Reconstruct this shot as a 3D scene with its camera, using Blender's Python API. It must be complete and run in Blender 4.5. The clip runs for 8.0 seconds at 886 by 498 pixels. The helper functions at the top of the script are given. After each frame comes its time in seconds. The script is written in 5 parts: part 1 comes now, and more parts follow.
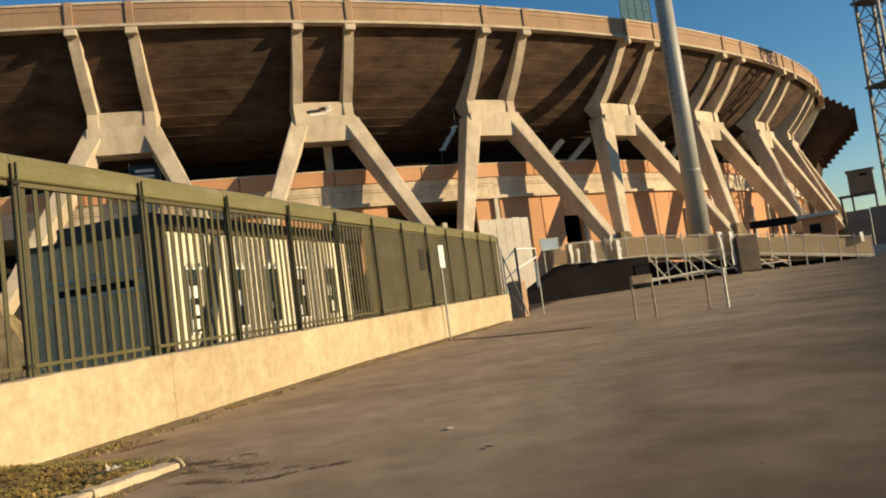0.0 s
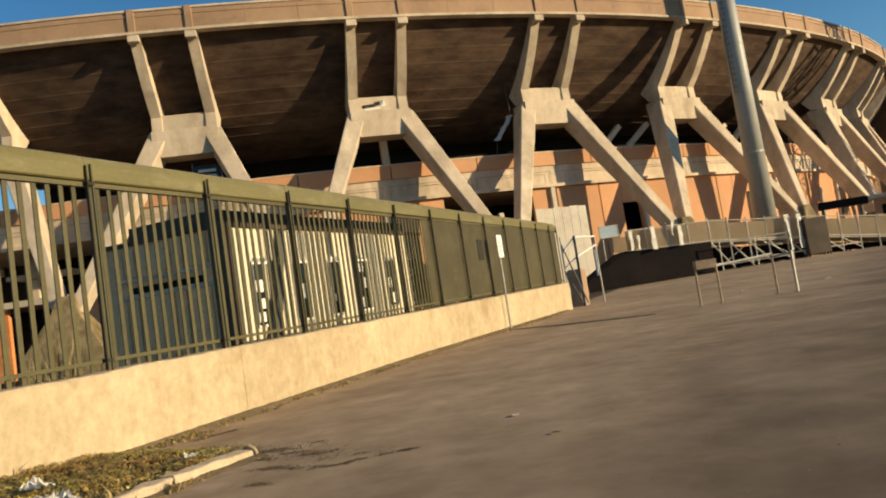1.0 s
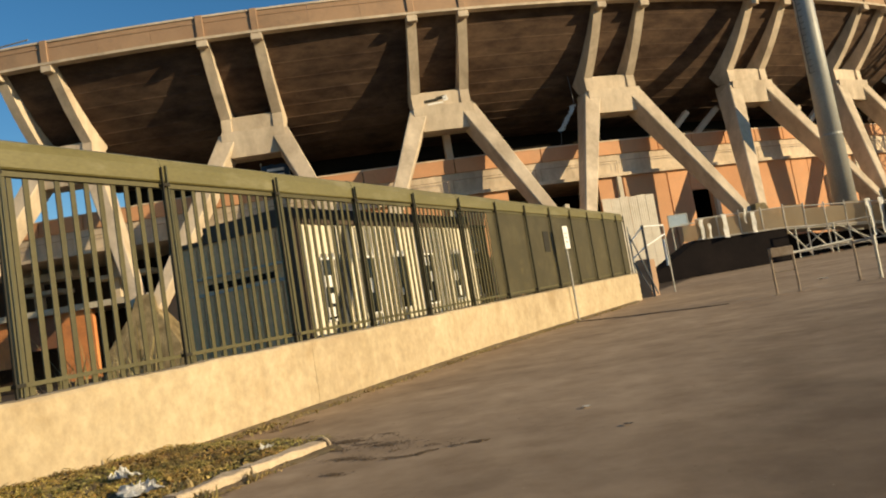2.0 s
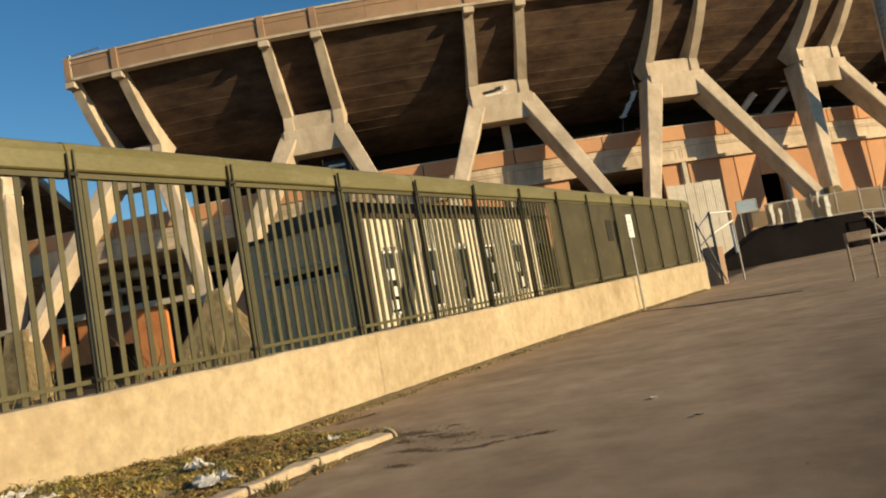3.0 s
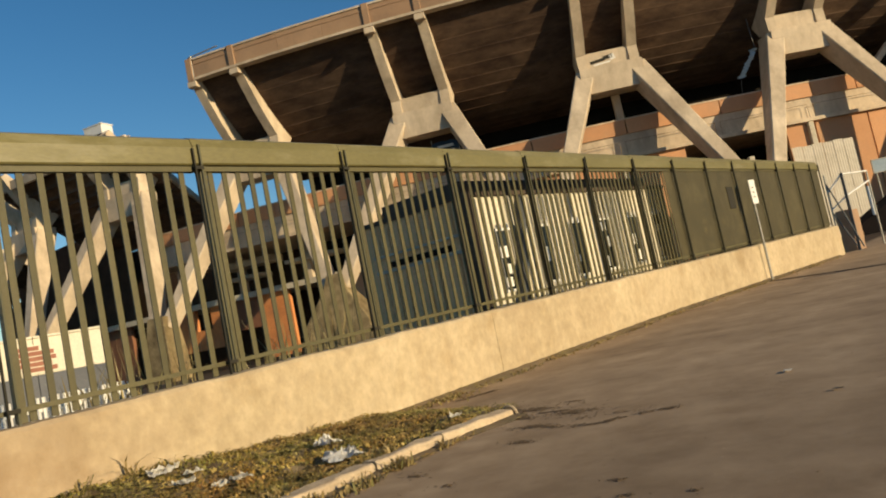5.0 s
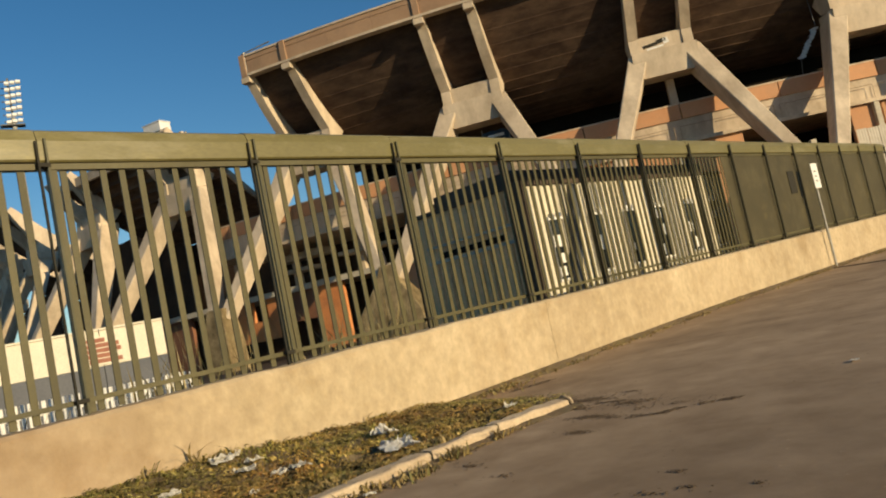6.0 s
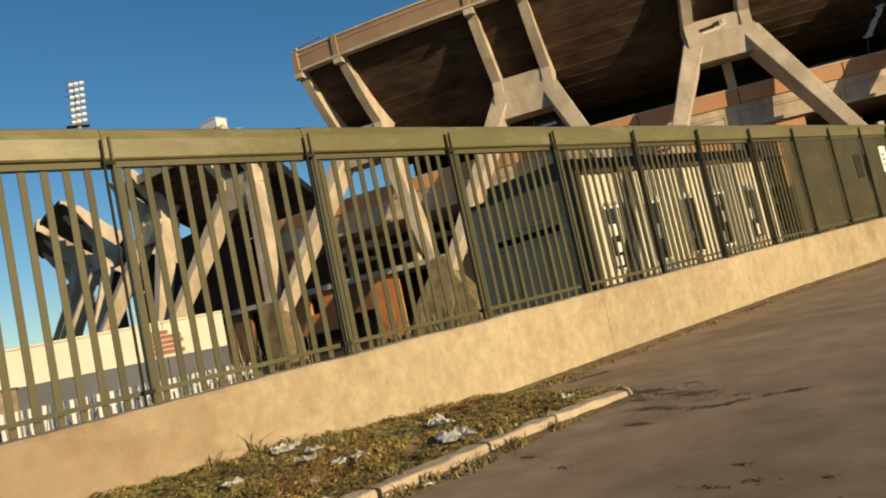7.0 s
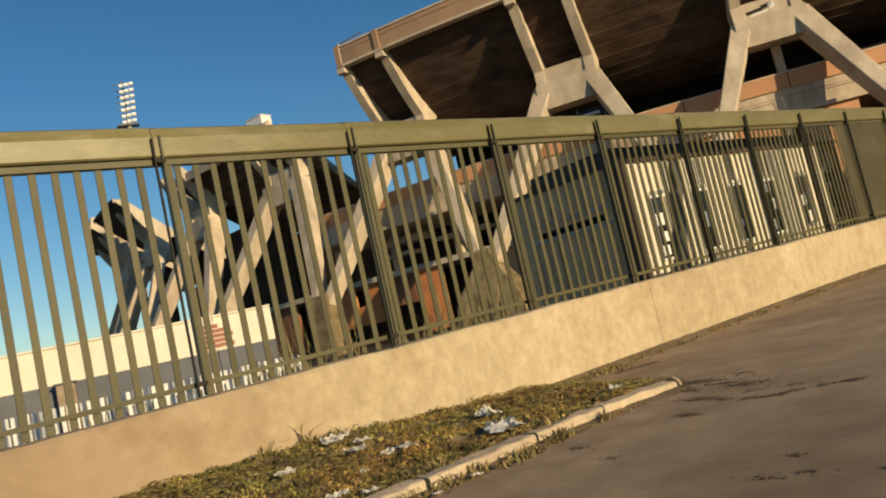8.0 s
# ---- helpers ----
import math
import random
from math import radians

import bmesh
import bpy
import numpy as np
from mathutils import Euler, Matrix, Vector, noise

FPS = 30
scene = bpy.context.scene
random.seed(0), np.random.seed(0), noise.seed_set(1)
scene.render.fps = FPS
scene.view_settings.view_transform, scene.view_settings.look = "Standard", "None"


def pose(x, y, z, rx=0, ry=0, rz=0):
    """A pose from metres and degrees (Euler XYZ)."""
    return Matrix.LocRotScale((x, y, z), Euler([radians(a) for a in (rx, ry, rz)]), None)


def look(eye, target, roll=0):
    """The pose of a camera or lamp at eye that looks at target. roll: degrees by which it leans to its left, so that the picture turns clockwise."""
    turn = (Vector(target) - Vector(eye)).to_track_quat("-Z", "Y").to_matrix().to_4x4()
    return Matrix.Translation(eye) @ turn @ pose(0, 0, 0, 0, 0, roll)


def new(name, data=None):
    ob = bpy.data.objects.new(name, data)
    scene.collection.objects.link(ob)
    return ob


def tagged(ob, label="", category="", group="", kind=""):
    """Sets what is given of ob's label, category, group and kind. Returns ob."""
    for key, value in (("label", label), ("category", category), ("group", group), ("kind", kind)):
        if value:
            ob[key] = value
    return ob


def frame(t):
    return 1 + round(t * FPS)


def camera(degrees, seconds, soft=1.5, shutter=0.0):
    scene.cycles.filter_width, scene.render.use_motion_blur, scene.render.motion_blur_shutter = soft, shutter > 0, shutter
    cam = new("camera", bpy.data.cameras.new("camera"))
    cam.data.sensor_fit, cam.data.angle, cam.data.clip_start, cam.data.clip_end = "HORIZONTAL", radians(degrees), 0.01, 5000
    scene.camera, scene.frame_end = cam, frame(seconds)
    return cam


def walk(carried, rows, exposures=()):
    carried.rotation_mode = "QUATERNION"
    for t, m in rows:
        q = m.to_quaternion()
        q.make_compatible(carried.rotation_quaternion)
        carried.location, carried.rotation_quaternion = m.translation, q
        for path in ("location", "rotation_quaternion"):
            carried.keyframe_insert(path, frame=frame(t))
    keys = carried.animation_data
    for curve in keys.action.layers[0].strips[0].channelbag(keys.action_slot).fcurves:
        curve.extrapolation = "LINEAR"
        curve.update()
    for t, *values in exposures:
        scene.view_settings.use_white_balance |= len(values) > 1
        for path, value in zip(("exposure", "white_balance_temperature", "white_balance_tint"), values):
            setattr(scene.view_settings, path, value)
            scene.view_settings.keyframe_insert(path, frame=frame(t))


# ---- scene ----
cam = camera(60.6, 8.0, soft=2.0)
PATH = [
    (0.0, pose(0.000, 0.000, 1.118, 94.72, 7.52, 0.00)),
    (0.5, pose(-0.024, -0.016, 1.105, 94.62, 8.14, 2.06)),
    (1.0, pose(-0.038, -0.030, 1.092, 94.70, 8.59, 4.46)),
    (1.5, pose(-0.046, -0.031, 1.085, 94.85, 8.99, 7.01)),
    (3.0, pose(-0.055, -0.020, 1.081, 95.20, 10.05, 14.30)),
    (3.5, pose(-0.060, -0.013, 1.078, 95.25, 10.51, 16.58)),
    (4.0, pose(-0.061, -0.011, 1.077, 95.21, 10.91, 18.83)),
    (4.5, pose(-0.069, -0.006, 1.078, 95.18, 11.26, 20.98)),
    (6.0, pose(-0.090, 0.002, 1.080, 95.27, 11.91, 27.10)),
    (6.5, pose(-0.108, 0.007, 1.082, 95.35, 11.96, 29.08)),
    (7.0, pose(-0.116, 0.006, 1.083, 95.47, 12.21, 31.21)),
    (7.5, pose(-0.120, 0.001, 1.082, 95.62, 12.45, 33.19)),
    (8.0, pose(-0.119, -0.009, 1.078, 95.63, 12.66, 34.64)),
]
walk(cam, PATH, exposures=[(0.0, 0.2), (1.5, 0.15), (4.0, 0.0), (8.0, -0.18)])

# ---- world and light ----
SUN_AZ = (0.968, -0.251)            # towards the sun, in plan
SUN_EL = radians(15.0)
world = bpy.data.worlds.new("sky")
scene.world = world
world.use_nodes = True
wn = world.node_tree
sky = wn.nodes.new("ShaderNodeTexSky")
sky.sky_type = "NISHITA"
sky.sun_disc = False
sky.sun_elevation = SUN_EL
sky.sun_rotation = math.atan2(SUN_AZ[0], SUN_AZ[1])
sky.air_density, sky.dust_density, sky.ozone_density = 1.1, 0.0, 2.7
wn.nodes["Background"].inputs["Strength"].default_value = 0.107
deep = wn.nodes.new("ShaderNodeHueSaturation")
deep.inputs["Saturation"].default_value = 1.28
wn.links.new(sky.outputs[0], deep.inputs["Color"])
wn.links.new(deep.outputs[0], wn.nodes["Background"].inputs[0])
sun = new("sun", bpy.data.lights.new("sun", "SUN"))
sun.data.energy, sun.data.angle, sun.data.color = 5.8, radians(0.5), (1.0, 0.785, 0.465)
sx, sy = Vector(SUN_AZ).normalized() * math.cos(SUN_EL)
sun.matrix_world = look((sx * 100, sy * 100, math.sin(SUN_EL) * 100), (0, 0, 0))


# ---- materials ----
def material(name, colours, rough=0.8, scale=1.0, fine=40.0, bump=0.3, metal=0.0, stretch=(1, 1, 1), per_piece=0.0, dirt=None, dirt_scale=0.5, coord="Object", spec=0.5, speck=0.2):
    """A painted, mineral or metal surface: two colours in large patches, fine grain in colour and relief, and stains of a third colour."""
    m = bpy.data.materials.new(name)
    m.use_nodes = True
    nt = m.node_tree
    b = nt.nodes["Principled BSDF"]
    tc = nt.nodes.new("ShaderNodeTexCoord")
    mp = nt.nodes.new("ShaderNodeMapping")
    mp.inputs["Scale"].default_value = stretch
    nt.links.new(tc.outputs[coord], mp.inputs[0])

    def tex(s, detail, rough_=0.6):
        n = nt.nodes.new("ShaderNodeTexNoise")
        n.inputs["Scale"].default_value, n.inputs["Detail"].default_value, n.inputs["Roughness"].default_value = s, detail, rough_
        nt.links.new(mp.outputs[0], n.inputs["Vector"])
        return n

    def ramp(src, lo, hi, c0, c1):
        r = nt.nodes.new("ShaderNodeValToRGB")
        r.color_ramp.elements[0].position, r.color_ramp.elements[1].position = lo, hi
        r.color_ramp.elements[0].color, r.color_ramp.elements[1].color = (*c0, 1), (*c1, 1)
        nt.links.new(src, r.inputs[0])
        return r

    def mix(kind, f, a, c):
        n = nt.nodes.new("ShaderNodeMix")
        n.data_type, n.blend_type = "RGBA", kind
        if isinstance(f, float):
            n.inputs[0].default_value = f
        else:
            nt.links.new(f, n.inputs[0])
        nt.links.new(a, n.inputs[6])
        nt.links.new(c, n.inputs[7])
        return n.outputs[2]

    big, grain = tex(scale, 5), tex(fine, 4, 0.7)
    col = ramp(big.outputs["Fac"], 0.35, 0.68, colours[0], colours[1]).outputs[0]
    g = ramp(grain.outputs["Fac"], 0.25, 0.75, (1 - speck,) * 3, (1 + 0.8 * speck,) * 3).outputs[0]
    col = mix("MULTIPLY", 1.0, col, g)
    if dirt:
        st = tex(dirt_scale, 8, 0.75)
        f = ramp(st.outputs["Fac"], 0.50, 0.72, (0, 0, 0), (0.85,) * 3).outputs[0]
        dc = nt.nodes.new("ShaderNodeRGB")
        dc.outputs[0].default_value = (*dirt, 1)
        col = mix("MIX", f, col, dc.outputs[0])
    if per_piece:
        oi = nt.nodes.new("ShaderNodeObjectInfo")
        pr = ramp(oi.outputs["Random"], 0, 1, (1 - per_piece,) * 3, (1 + per_piece,) * 3).outputs[0]
        col = mix("MULTIPLY", 1.0, col, pr)
    nt.links.new(col, b.inputs["Base Color"])
    rr = nt.nodes.new("ShaderNodeMapRange")
    rr.inputs[3].default_value, rr.inputs[4].default_value = max(0.05, rough - 0.12), min(1.0, rough + 0.1)
    nt.links.new(grain.outputs["Fac"], rr.inputs[0])
    nt.links.new(rr.outputs[0], b.inputs["Roughness"])
    b.inputs["Metallic"].default_value = metal
    b.inputs["Specular IOR Level"].default_value = spec
    if bump:
        bp = nt.nodes.new("ShaderNodeBump")
        bp.inputs["Strength"].default_value, bp.inputs["Distance"].default_value = bump, 0.02
        nt.links.new(grain.outputs["Fac"], bp.inputs["Height"])
        nt.links.new(bp.outputs[0], b.inputs["Normal"])
    return m


def blotch(m, scale, dark, light, stretch=(1, 1, 1), lo=0.36, hi=0.66, detail=6, turn=0.0):
    """Uneven large patches over a surface: its colour times dark or light tints."""
    nt = m.node_tree
    b = nt.nodes["Principled BSDF"]
    old = b.inputs["Base Color"].links[0].from_socket
    tc = nt.nodes.new("ShaderNodeTexCoord")
    mp = nt.nodes.new("ShaderNodeMapping")
    mp.inputs["Scale"].default_value = stretch
    mp.inputs["Rotation"].default_value = (0, 0, turn)
    nt.links.new(tc.outputs["Object"], mp.inputs[0])
    nz = nt.nodes.new("ShaderNodeTexNoise")
    nz.inputs["Scale"].default_value, nz.inputs["Detail"].default_value, nz.inputs["Roughness"].default_value = scale, detail, 0.62
    nt.links.new(mp.outputs[0], nz.inputs["Vector"])
    r = nt.nodes.new("ShaderNodeValToRGB")
    r.color_ramp.elements[0].position, r.color_ramp.elements[1].position = lo, hi
    r.color_ramp.elements[0].color, r.color_ramp.elements[1].color = (*dark, 1), (*light, 1)
    nt.links.new(nz.outputs["Fac"], r.inputs[0])
    mx = nt.nodes.new("ShaderNodeMix")
    mx.data_type, mx.blend_type = "RGBA", "MULTIPLY"
    mx.inputs[0].default_value = 1.0
    nt.links.new(old, mx.inputs[6])
    nt.links.new(r.outputs[0], mx.inputs[7])
    nt.links.new(mx.outputs[2], b.inputs["Base Color"])


CONCRETE = material("grey_concrete", ((0.52, 0.425, 0.315), (0.66, 0.55, 0.415)), 0.9, 0.25, 2.2, 0.15, dirt=(0.36, 0.295, 0.22), dirt_scale=0.22, per_piece=0.06, speck=0.09)
RIM = material("terracotta_concrete", ((0.33, 0.205, 0.125), (0.42, 0.275, 0.17)), 0.9, 0.2, 5, 0.4, dirt=(0.22, 0.15, 0.10), dirt_scale=0.3, per_piece=0.05, speck=0.08)
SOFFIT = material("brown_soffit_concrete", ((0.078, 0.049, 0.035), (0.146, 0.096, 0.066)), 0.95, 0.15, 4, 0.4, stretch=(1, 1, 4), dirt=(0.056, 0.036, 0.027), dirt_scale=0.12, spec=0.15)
BROWN = material("shaded_orange_plaster", ((0.20, 0.085, 0.045), (0.27, 0.12, 0.065)), 0.92, 0.3, 6, 0.3, dirt=(0.14, 0.08, 0.05), dirt_scale=0.4)
ORANGE = material("orange_plaster", ((0.49, 0.25, 0.125), (0.58, 0.31, 0.165)), 0.92, 0.2, 6, 0.3, dirt=(0.44, 0.27, 0.16), dirt_scale=0.25, per_piece=0.12, speck=0.08)
PALE_SHEET = material("pale_painted_sheet", ((0.46, 0.41, 0.34), (0.56, 0.51, 0.43)), 0.6, 0.6, 5, 0.1, dirt=(0.36, 0.31, 0.24), dirt_scale=0.5, speck=0.06)
PALE = material("pale_plaster", ((0.48, 0.43, 0.34), (0.58, 0.53, 0.43)), 0.9, 0.4, 8, 0.3, dirt=(0.34, 0.30, 0.24), dirt_scale=0.5)
ASPHALT = material("worn_asphalt", ((0.060, 0.041, 0.028), (0.090, 0.062, 0.041)), 0.92, 0.35, 70, 0.14, dirt=(0.072, 0.047, 0.029), dirt_scale=0.6, spec=0.25)


def tint_over(m, direction, lo, hi, colour, amount, until=None):
    """A second colour, such as dust, over one side, fading unevenly; until ends it."""
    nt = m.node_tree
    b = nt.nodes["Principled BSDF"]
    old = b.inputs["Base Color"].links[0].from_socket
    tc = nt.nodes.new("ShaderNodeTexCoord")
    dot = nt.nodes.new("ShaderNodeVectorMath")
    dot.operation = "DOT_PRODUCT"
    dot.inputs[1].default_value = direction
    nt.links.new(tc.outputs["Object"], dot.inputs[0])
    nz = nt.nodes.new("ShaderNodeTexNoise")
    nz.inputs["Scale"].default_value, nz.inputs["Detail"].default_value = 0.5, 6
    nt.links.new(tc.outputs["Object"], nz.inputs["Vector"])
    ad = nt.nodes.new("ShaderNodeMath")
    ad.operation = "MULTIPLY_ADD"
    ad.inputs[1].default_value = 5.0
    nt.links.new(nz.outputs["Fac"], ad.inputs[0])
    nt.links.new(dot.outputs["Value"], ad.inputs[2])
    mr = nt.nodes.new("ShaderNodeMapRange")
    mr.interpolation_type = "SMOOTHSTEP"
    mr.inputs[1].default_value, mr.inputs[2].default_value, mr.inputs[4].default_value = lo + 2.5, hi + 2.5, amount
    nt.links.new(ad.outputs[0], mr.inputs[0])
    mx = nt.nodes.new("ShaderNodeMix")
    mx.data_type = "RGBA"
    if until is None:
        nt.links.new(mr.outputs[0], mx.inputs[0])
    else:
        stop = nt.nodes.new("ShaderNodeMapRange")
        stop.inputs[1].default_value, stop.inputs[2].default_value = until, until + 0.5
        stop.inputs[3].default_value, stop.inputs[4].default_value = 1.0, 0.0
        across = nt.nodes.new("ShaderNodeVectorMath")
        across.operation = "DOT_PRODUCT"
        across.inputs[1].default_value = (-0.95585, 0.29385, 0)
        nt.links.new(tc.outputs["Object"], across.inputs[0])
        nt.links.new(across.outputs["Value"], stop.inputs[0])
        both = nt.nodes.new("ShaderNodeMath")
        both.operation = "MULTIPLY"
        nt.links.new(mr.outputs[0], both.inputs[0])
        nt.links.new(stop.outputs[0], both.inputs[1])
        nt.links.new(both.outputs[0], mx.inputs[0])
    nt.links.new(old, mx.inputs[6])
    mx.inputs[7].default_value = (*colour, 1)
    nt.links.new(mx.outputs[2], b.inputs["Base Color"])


# Pale dust towards the fence, left off behind it to cut bounced light.
tint_over(ASPHALT, (-0.89708, 0.48502, 0), -2.1, 4.6, (0.50, 0.37, 0.24), 0.90, until=6.4)
blotch(ASPHALT, 0.22, (0.80, 0.78, 0.76), (1.10, 1.10, 1.10))
blotch(ASPHALT, 0.75, (0.84, 0.83, 0.82), (1.06, 1.06, 1.06), (1, 1.2, 1), turn=0.5)
blotch(ASPHALT, 2.4, (0.80, 0.77, 0.74), (1.06, 1.06, 1.06))
blotch(ASPHALT, 0.45, (1.0, 1.0, 1.0), (0.80, 0.77, 0.74), lo=0.55, hi=0.63, detail=9)
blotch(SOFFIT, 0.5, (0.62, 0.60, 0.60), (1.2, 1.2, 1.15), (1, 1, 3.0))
PLINTH = material("cream_plaster", ((0.465, 0.365, 0.229), (0.53, 0.428, 0.276)), 0.9, 1.3, 10, 0.4, stretch=(1, 1, 0.8), dirt=(0.36, 0.275, 0.17), dirt_scale=0.9)
# Brown stains and lens falloff, put into the colour towards the near end.
tint_over(PLINTH, (-0.29385, -0.95585, 0), -4.8, 0.2, (0.30, 0.208, 0.130), 0.75)
blotch(PLINTH, 0.45, (0.87, 0.86, 0.86), (1.07, 1.07, 1.09))
blotch(PLINTH, 2.6, (0.92, 0.91, 0.88), (1.03, 1.03, 1.03), (1.2, 1.2, 0.7))
blotch(PLINTH, 0.9, (1.0, 1.0, 1.0), (0.90, 0.88, 0.85), (2.0, 2.0, 0.45), lo=0.56, hi=0.72)
blotch(PLINTH, 1.6, (0.95, 0.94, 0.92), (1.02, 1.02, 1.02), (0.8, 0.8, 2.2), lo=0.30, hi=0.46, detail=9)
blotch(PLINTH, 5.0, (0.95, 0.94, 0.92), (1.03, 1.03, 1.03), (1.0, 1.0, 1.3), lo=0.34, hi=0.55, detail=9)
blotch(PLINTH, 1.0, (1.0, 1.0, 1.0), (0.84, 0.80, 0.73), lo=0.58, hi=0.70, detail=9)
OLIVE = material("olive_green_paint", ((0.072, 0.062, 0.025), (0.105, 0.090, 0.038)), 0.55, 0.8, 25, 0.2, dirt=(0.10, 0.092, 0.046), dirt_scale=0.9, per_piece=0.16, spec=0.35)
OLIVE_BOARD = material("scuffed_olive_sheet", ((0.135, 0.116, 0.040), (0.168, 0.145, 0.055)), 0.45, 0.7, 25, 0.1, stretch=(0.6, 0.6, 2.0), dirt=(0.25, 0.225, 0.13), dirt_scale=1.3, per_piece=0.06)
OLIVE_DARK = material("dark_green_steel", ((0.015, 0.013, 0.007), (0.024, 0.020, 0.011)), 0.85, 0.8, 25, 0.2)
GALV = material("galvanised_steel", ((0.32, 0.31, 0.28), (0.44, 0.42, 0.37)), 0.5, 1.5, 20, 0.2, metal=0.5)
MAST = material("grey_painted_mast", ((0.29, 0.285, 0.26), (0.36, 0.355, 0.32)), 0.5, 0.3, 9, 0.15)
RUST = material("weathered_steel_tube", ((0.22, 0.15, 0.09), (0.36, 0.28, 0.2)), 0.7, 3, 30, 0.3)
STEEL_DARK = material("dark_lattice_steel", ((0.06, 0.065, 0.07), (0.10, 0.105, 0.11)), 0.6, 1, 10, 0.2)
# Near-black that stands in for the unlit depth inside openings.
DARK = material("unlit_interior", ((0.012, 0.010, 0.009), (0.022, 0.018, 0.014)), 0.95, 0.3, 5, 0.2, spec=0.1)
ORANGE_DEEP = material("sunlit_orange_plaster", ((0.58, 0.22, 0.075), (0.68, 0.28, 0.10)), 0.9, 0.5, 6, 0.2, dirt=(0.40, 0.16, 0.07), dirt_scale=0.8)
# Dim brown; the shade behind the legs is put into this colour.
GLOOM = material("dim_brown_with_shade", ((0.05, 0.032, 0.022), (0.09, 0.055, 0.036)), 0.95, 0.4, 3, 0.2, spec=0.1)
blotch(CONCRETE, 0.7, (0.80, 0.78, 0.76), (1.08, 1.08, 1.08), (1.6, 1.6, 0.5))
STAINED = material("stained_concrete", ((0.19, 0.15, 0.085), (0.29, 0.23, 0.135)), 0.92, 0.6, 8, 0.4, dirt=(0.10, 0.09, 0.045), dirt_scale=0.7)
blotch(STAINED, 1.1, (0.55, 0.50, 0.40), (1.3, 1.25, 1.15))
blotch(OLIVE_BOARD, 0.8, (1.0, 1.0, 1.0), (1.45, 1.45, 1.5), (1, 1, 3), lo=0.60, hi=0.74, detail=8)
SLATE = material("slate_green_metal_cladding", ((0.70, 0.46, 0.25), (0.78, 0.52, 0.29)), 0.75, 0.6, 20, 0.15, spec=0.25)
CREAM = material("cream_painted_panel", ((0.66, 0.60, 0.47), (0.74, 0.68, 0.54)), 0.6, 1, 20, 0.15, per_piece=0.05)
WHITE = material("white_paint", ((0.74, 0.73, 0.70), (0.82, 0.81, 0.78)), 0.6, 2, 30, 0.1)
KERB = material("kerb_concrete", ((0.46, 0.35, 0.23), (0.58, 0.46, 0.31)), 0.9, 2, 30, 0.5, dirt=(0.34, 0.25, 0.16), dirt_scale=3, per_piece=0.08)
DUSTY = material("dusty_earth", ((0.15, 0.105, 0.058), (0.22, 0.16, 0.09)), 0.95, 3, 40, 0.4, dirt=(0.17, 0.14, 0.065), dirt_scale=2.5)
SOIL = material("dry_soil", ((0.13, 0.09, 0.05), (0.2, 0.15, 0.085)), 0.95, 3, 40, 0.8, dirt=(0.09, 0.085, 0.04), dirt_scale=4)


# ---- building helpers ----
def mesh_from(name, bm, mat, smooth=False):
    me = bpy.data.meshes.new(name)
    bm.normal_update()
    bm.to_mesh(me)
    bm.free()
    me.materials.append(mat)
    if smooth:
        me.polygons.foreach_set("use_smooth", [True] * len(me.polygons))
    return me


def part(name, bm, mat, parent=None, label="", smooth=False):
    ob = new(name, mesh_from(name, bm, mat, smooth) if isinstance(bm, bmesh.types.BMesh) else bm)
    if parent is not None:
        ob.parent = parent
    return tagged(ob, label) if label else ob


def thing(name, label, category, group="", kind="", at=(0, 0, 0)):
    ob = new(name)
    ob.location = at
    return tagged(ob, label, category, group, kind)


def hexa(bm, c):
    """A closed solid from eight corners: four below, four above, in the same turn."""
    v = [bm.verts.new(p) for p in c]
    for f in ((3, 2, 1, 0), (4, 5, 6, 7), (0, 1, 5, 4), (1, 2, 6, 5), (2, 3, 7, 6), (3, 0, 4, 7)):
        bm.faces.new([v[i] for i in f])
    return v


def box(x0, y0, z0, x1, y1, z1, bevel=0.0, bm=None):
    made = bm is None
    bm = bm or bmesh.new()
    hexa(bm, [(x0, y0, z0), (x1, y0, z0), (x1, y1, z0), (x0, y1, z0), (x0, y0, z1), (x1, y0, z1), (x1, y1, z1), (x0, y1, z1)])
    if bevel and made:
        bmesh.ops.bevel(bm, geom=bm.edges[:], offset=bevel, segments=2, affect="EDGES", profile=0.6)
    bmesh.ops.recalc_face_normals(bm, faces=bm.faces[:])
    return bm


def beam(a, b, w0, h0, w1=None, h1=None, side=(1, 0, 0), bm=None, bevel=0.0):
    """A beam from a to b, w wide along side and h deep across it, tapering from (w0, h0) to (w1, h1)."""
    w1, h1 = w1 or w0, h1 or h0
    a, b, side = Vector(a), Vector(b), Vector(side)
    d = (b - a).normalized()
    s = (side - d * side.dot(d)).normalized()
    u = s.cross(d)
    made = bm is None
    bm = bm or bmesh.new()
    c = []
    for p, w, h in ((a, w0, h0), (b, w1, h1)):
        c += [p - s * w / 2 - u * h / 2, p + s * w / 2 - u * h / 2, p + s * w / 2 + u * h / 2, p - s * w / 2 + u * h / 2]
    hexa(bm, c)
    if made and bevel:
        bmesh.ops.bevel(bm, geom=bm.edges[:], offset=bevel, segments=1, affect="EDGES")
    bmesh.ops.recalc_face_normals(bm, faces=bm.faces[:])
    return bm


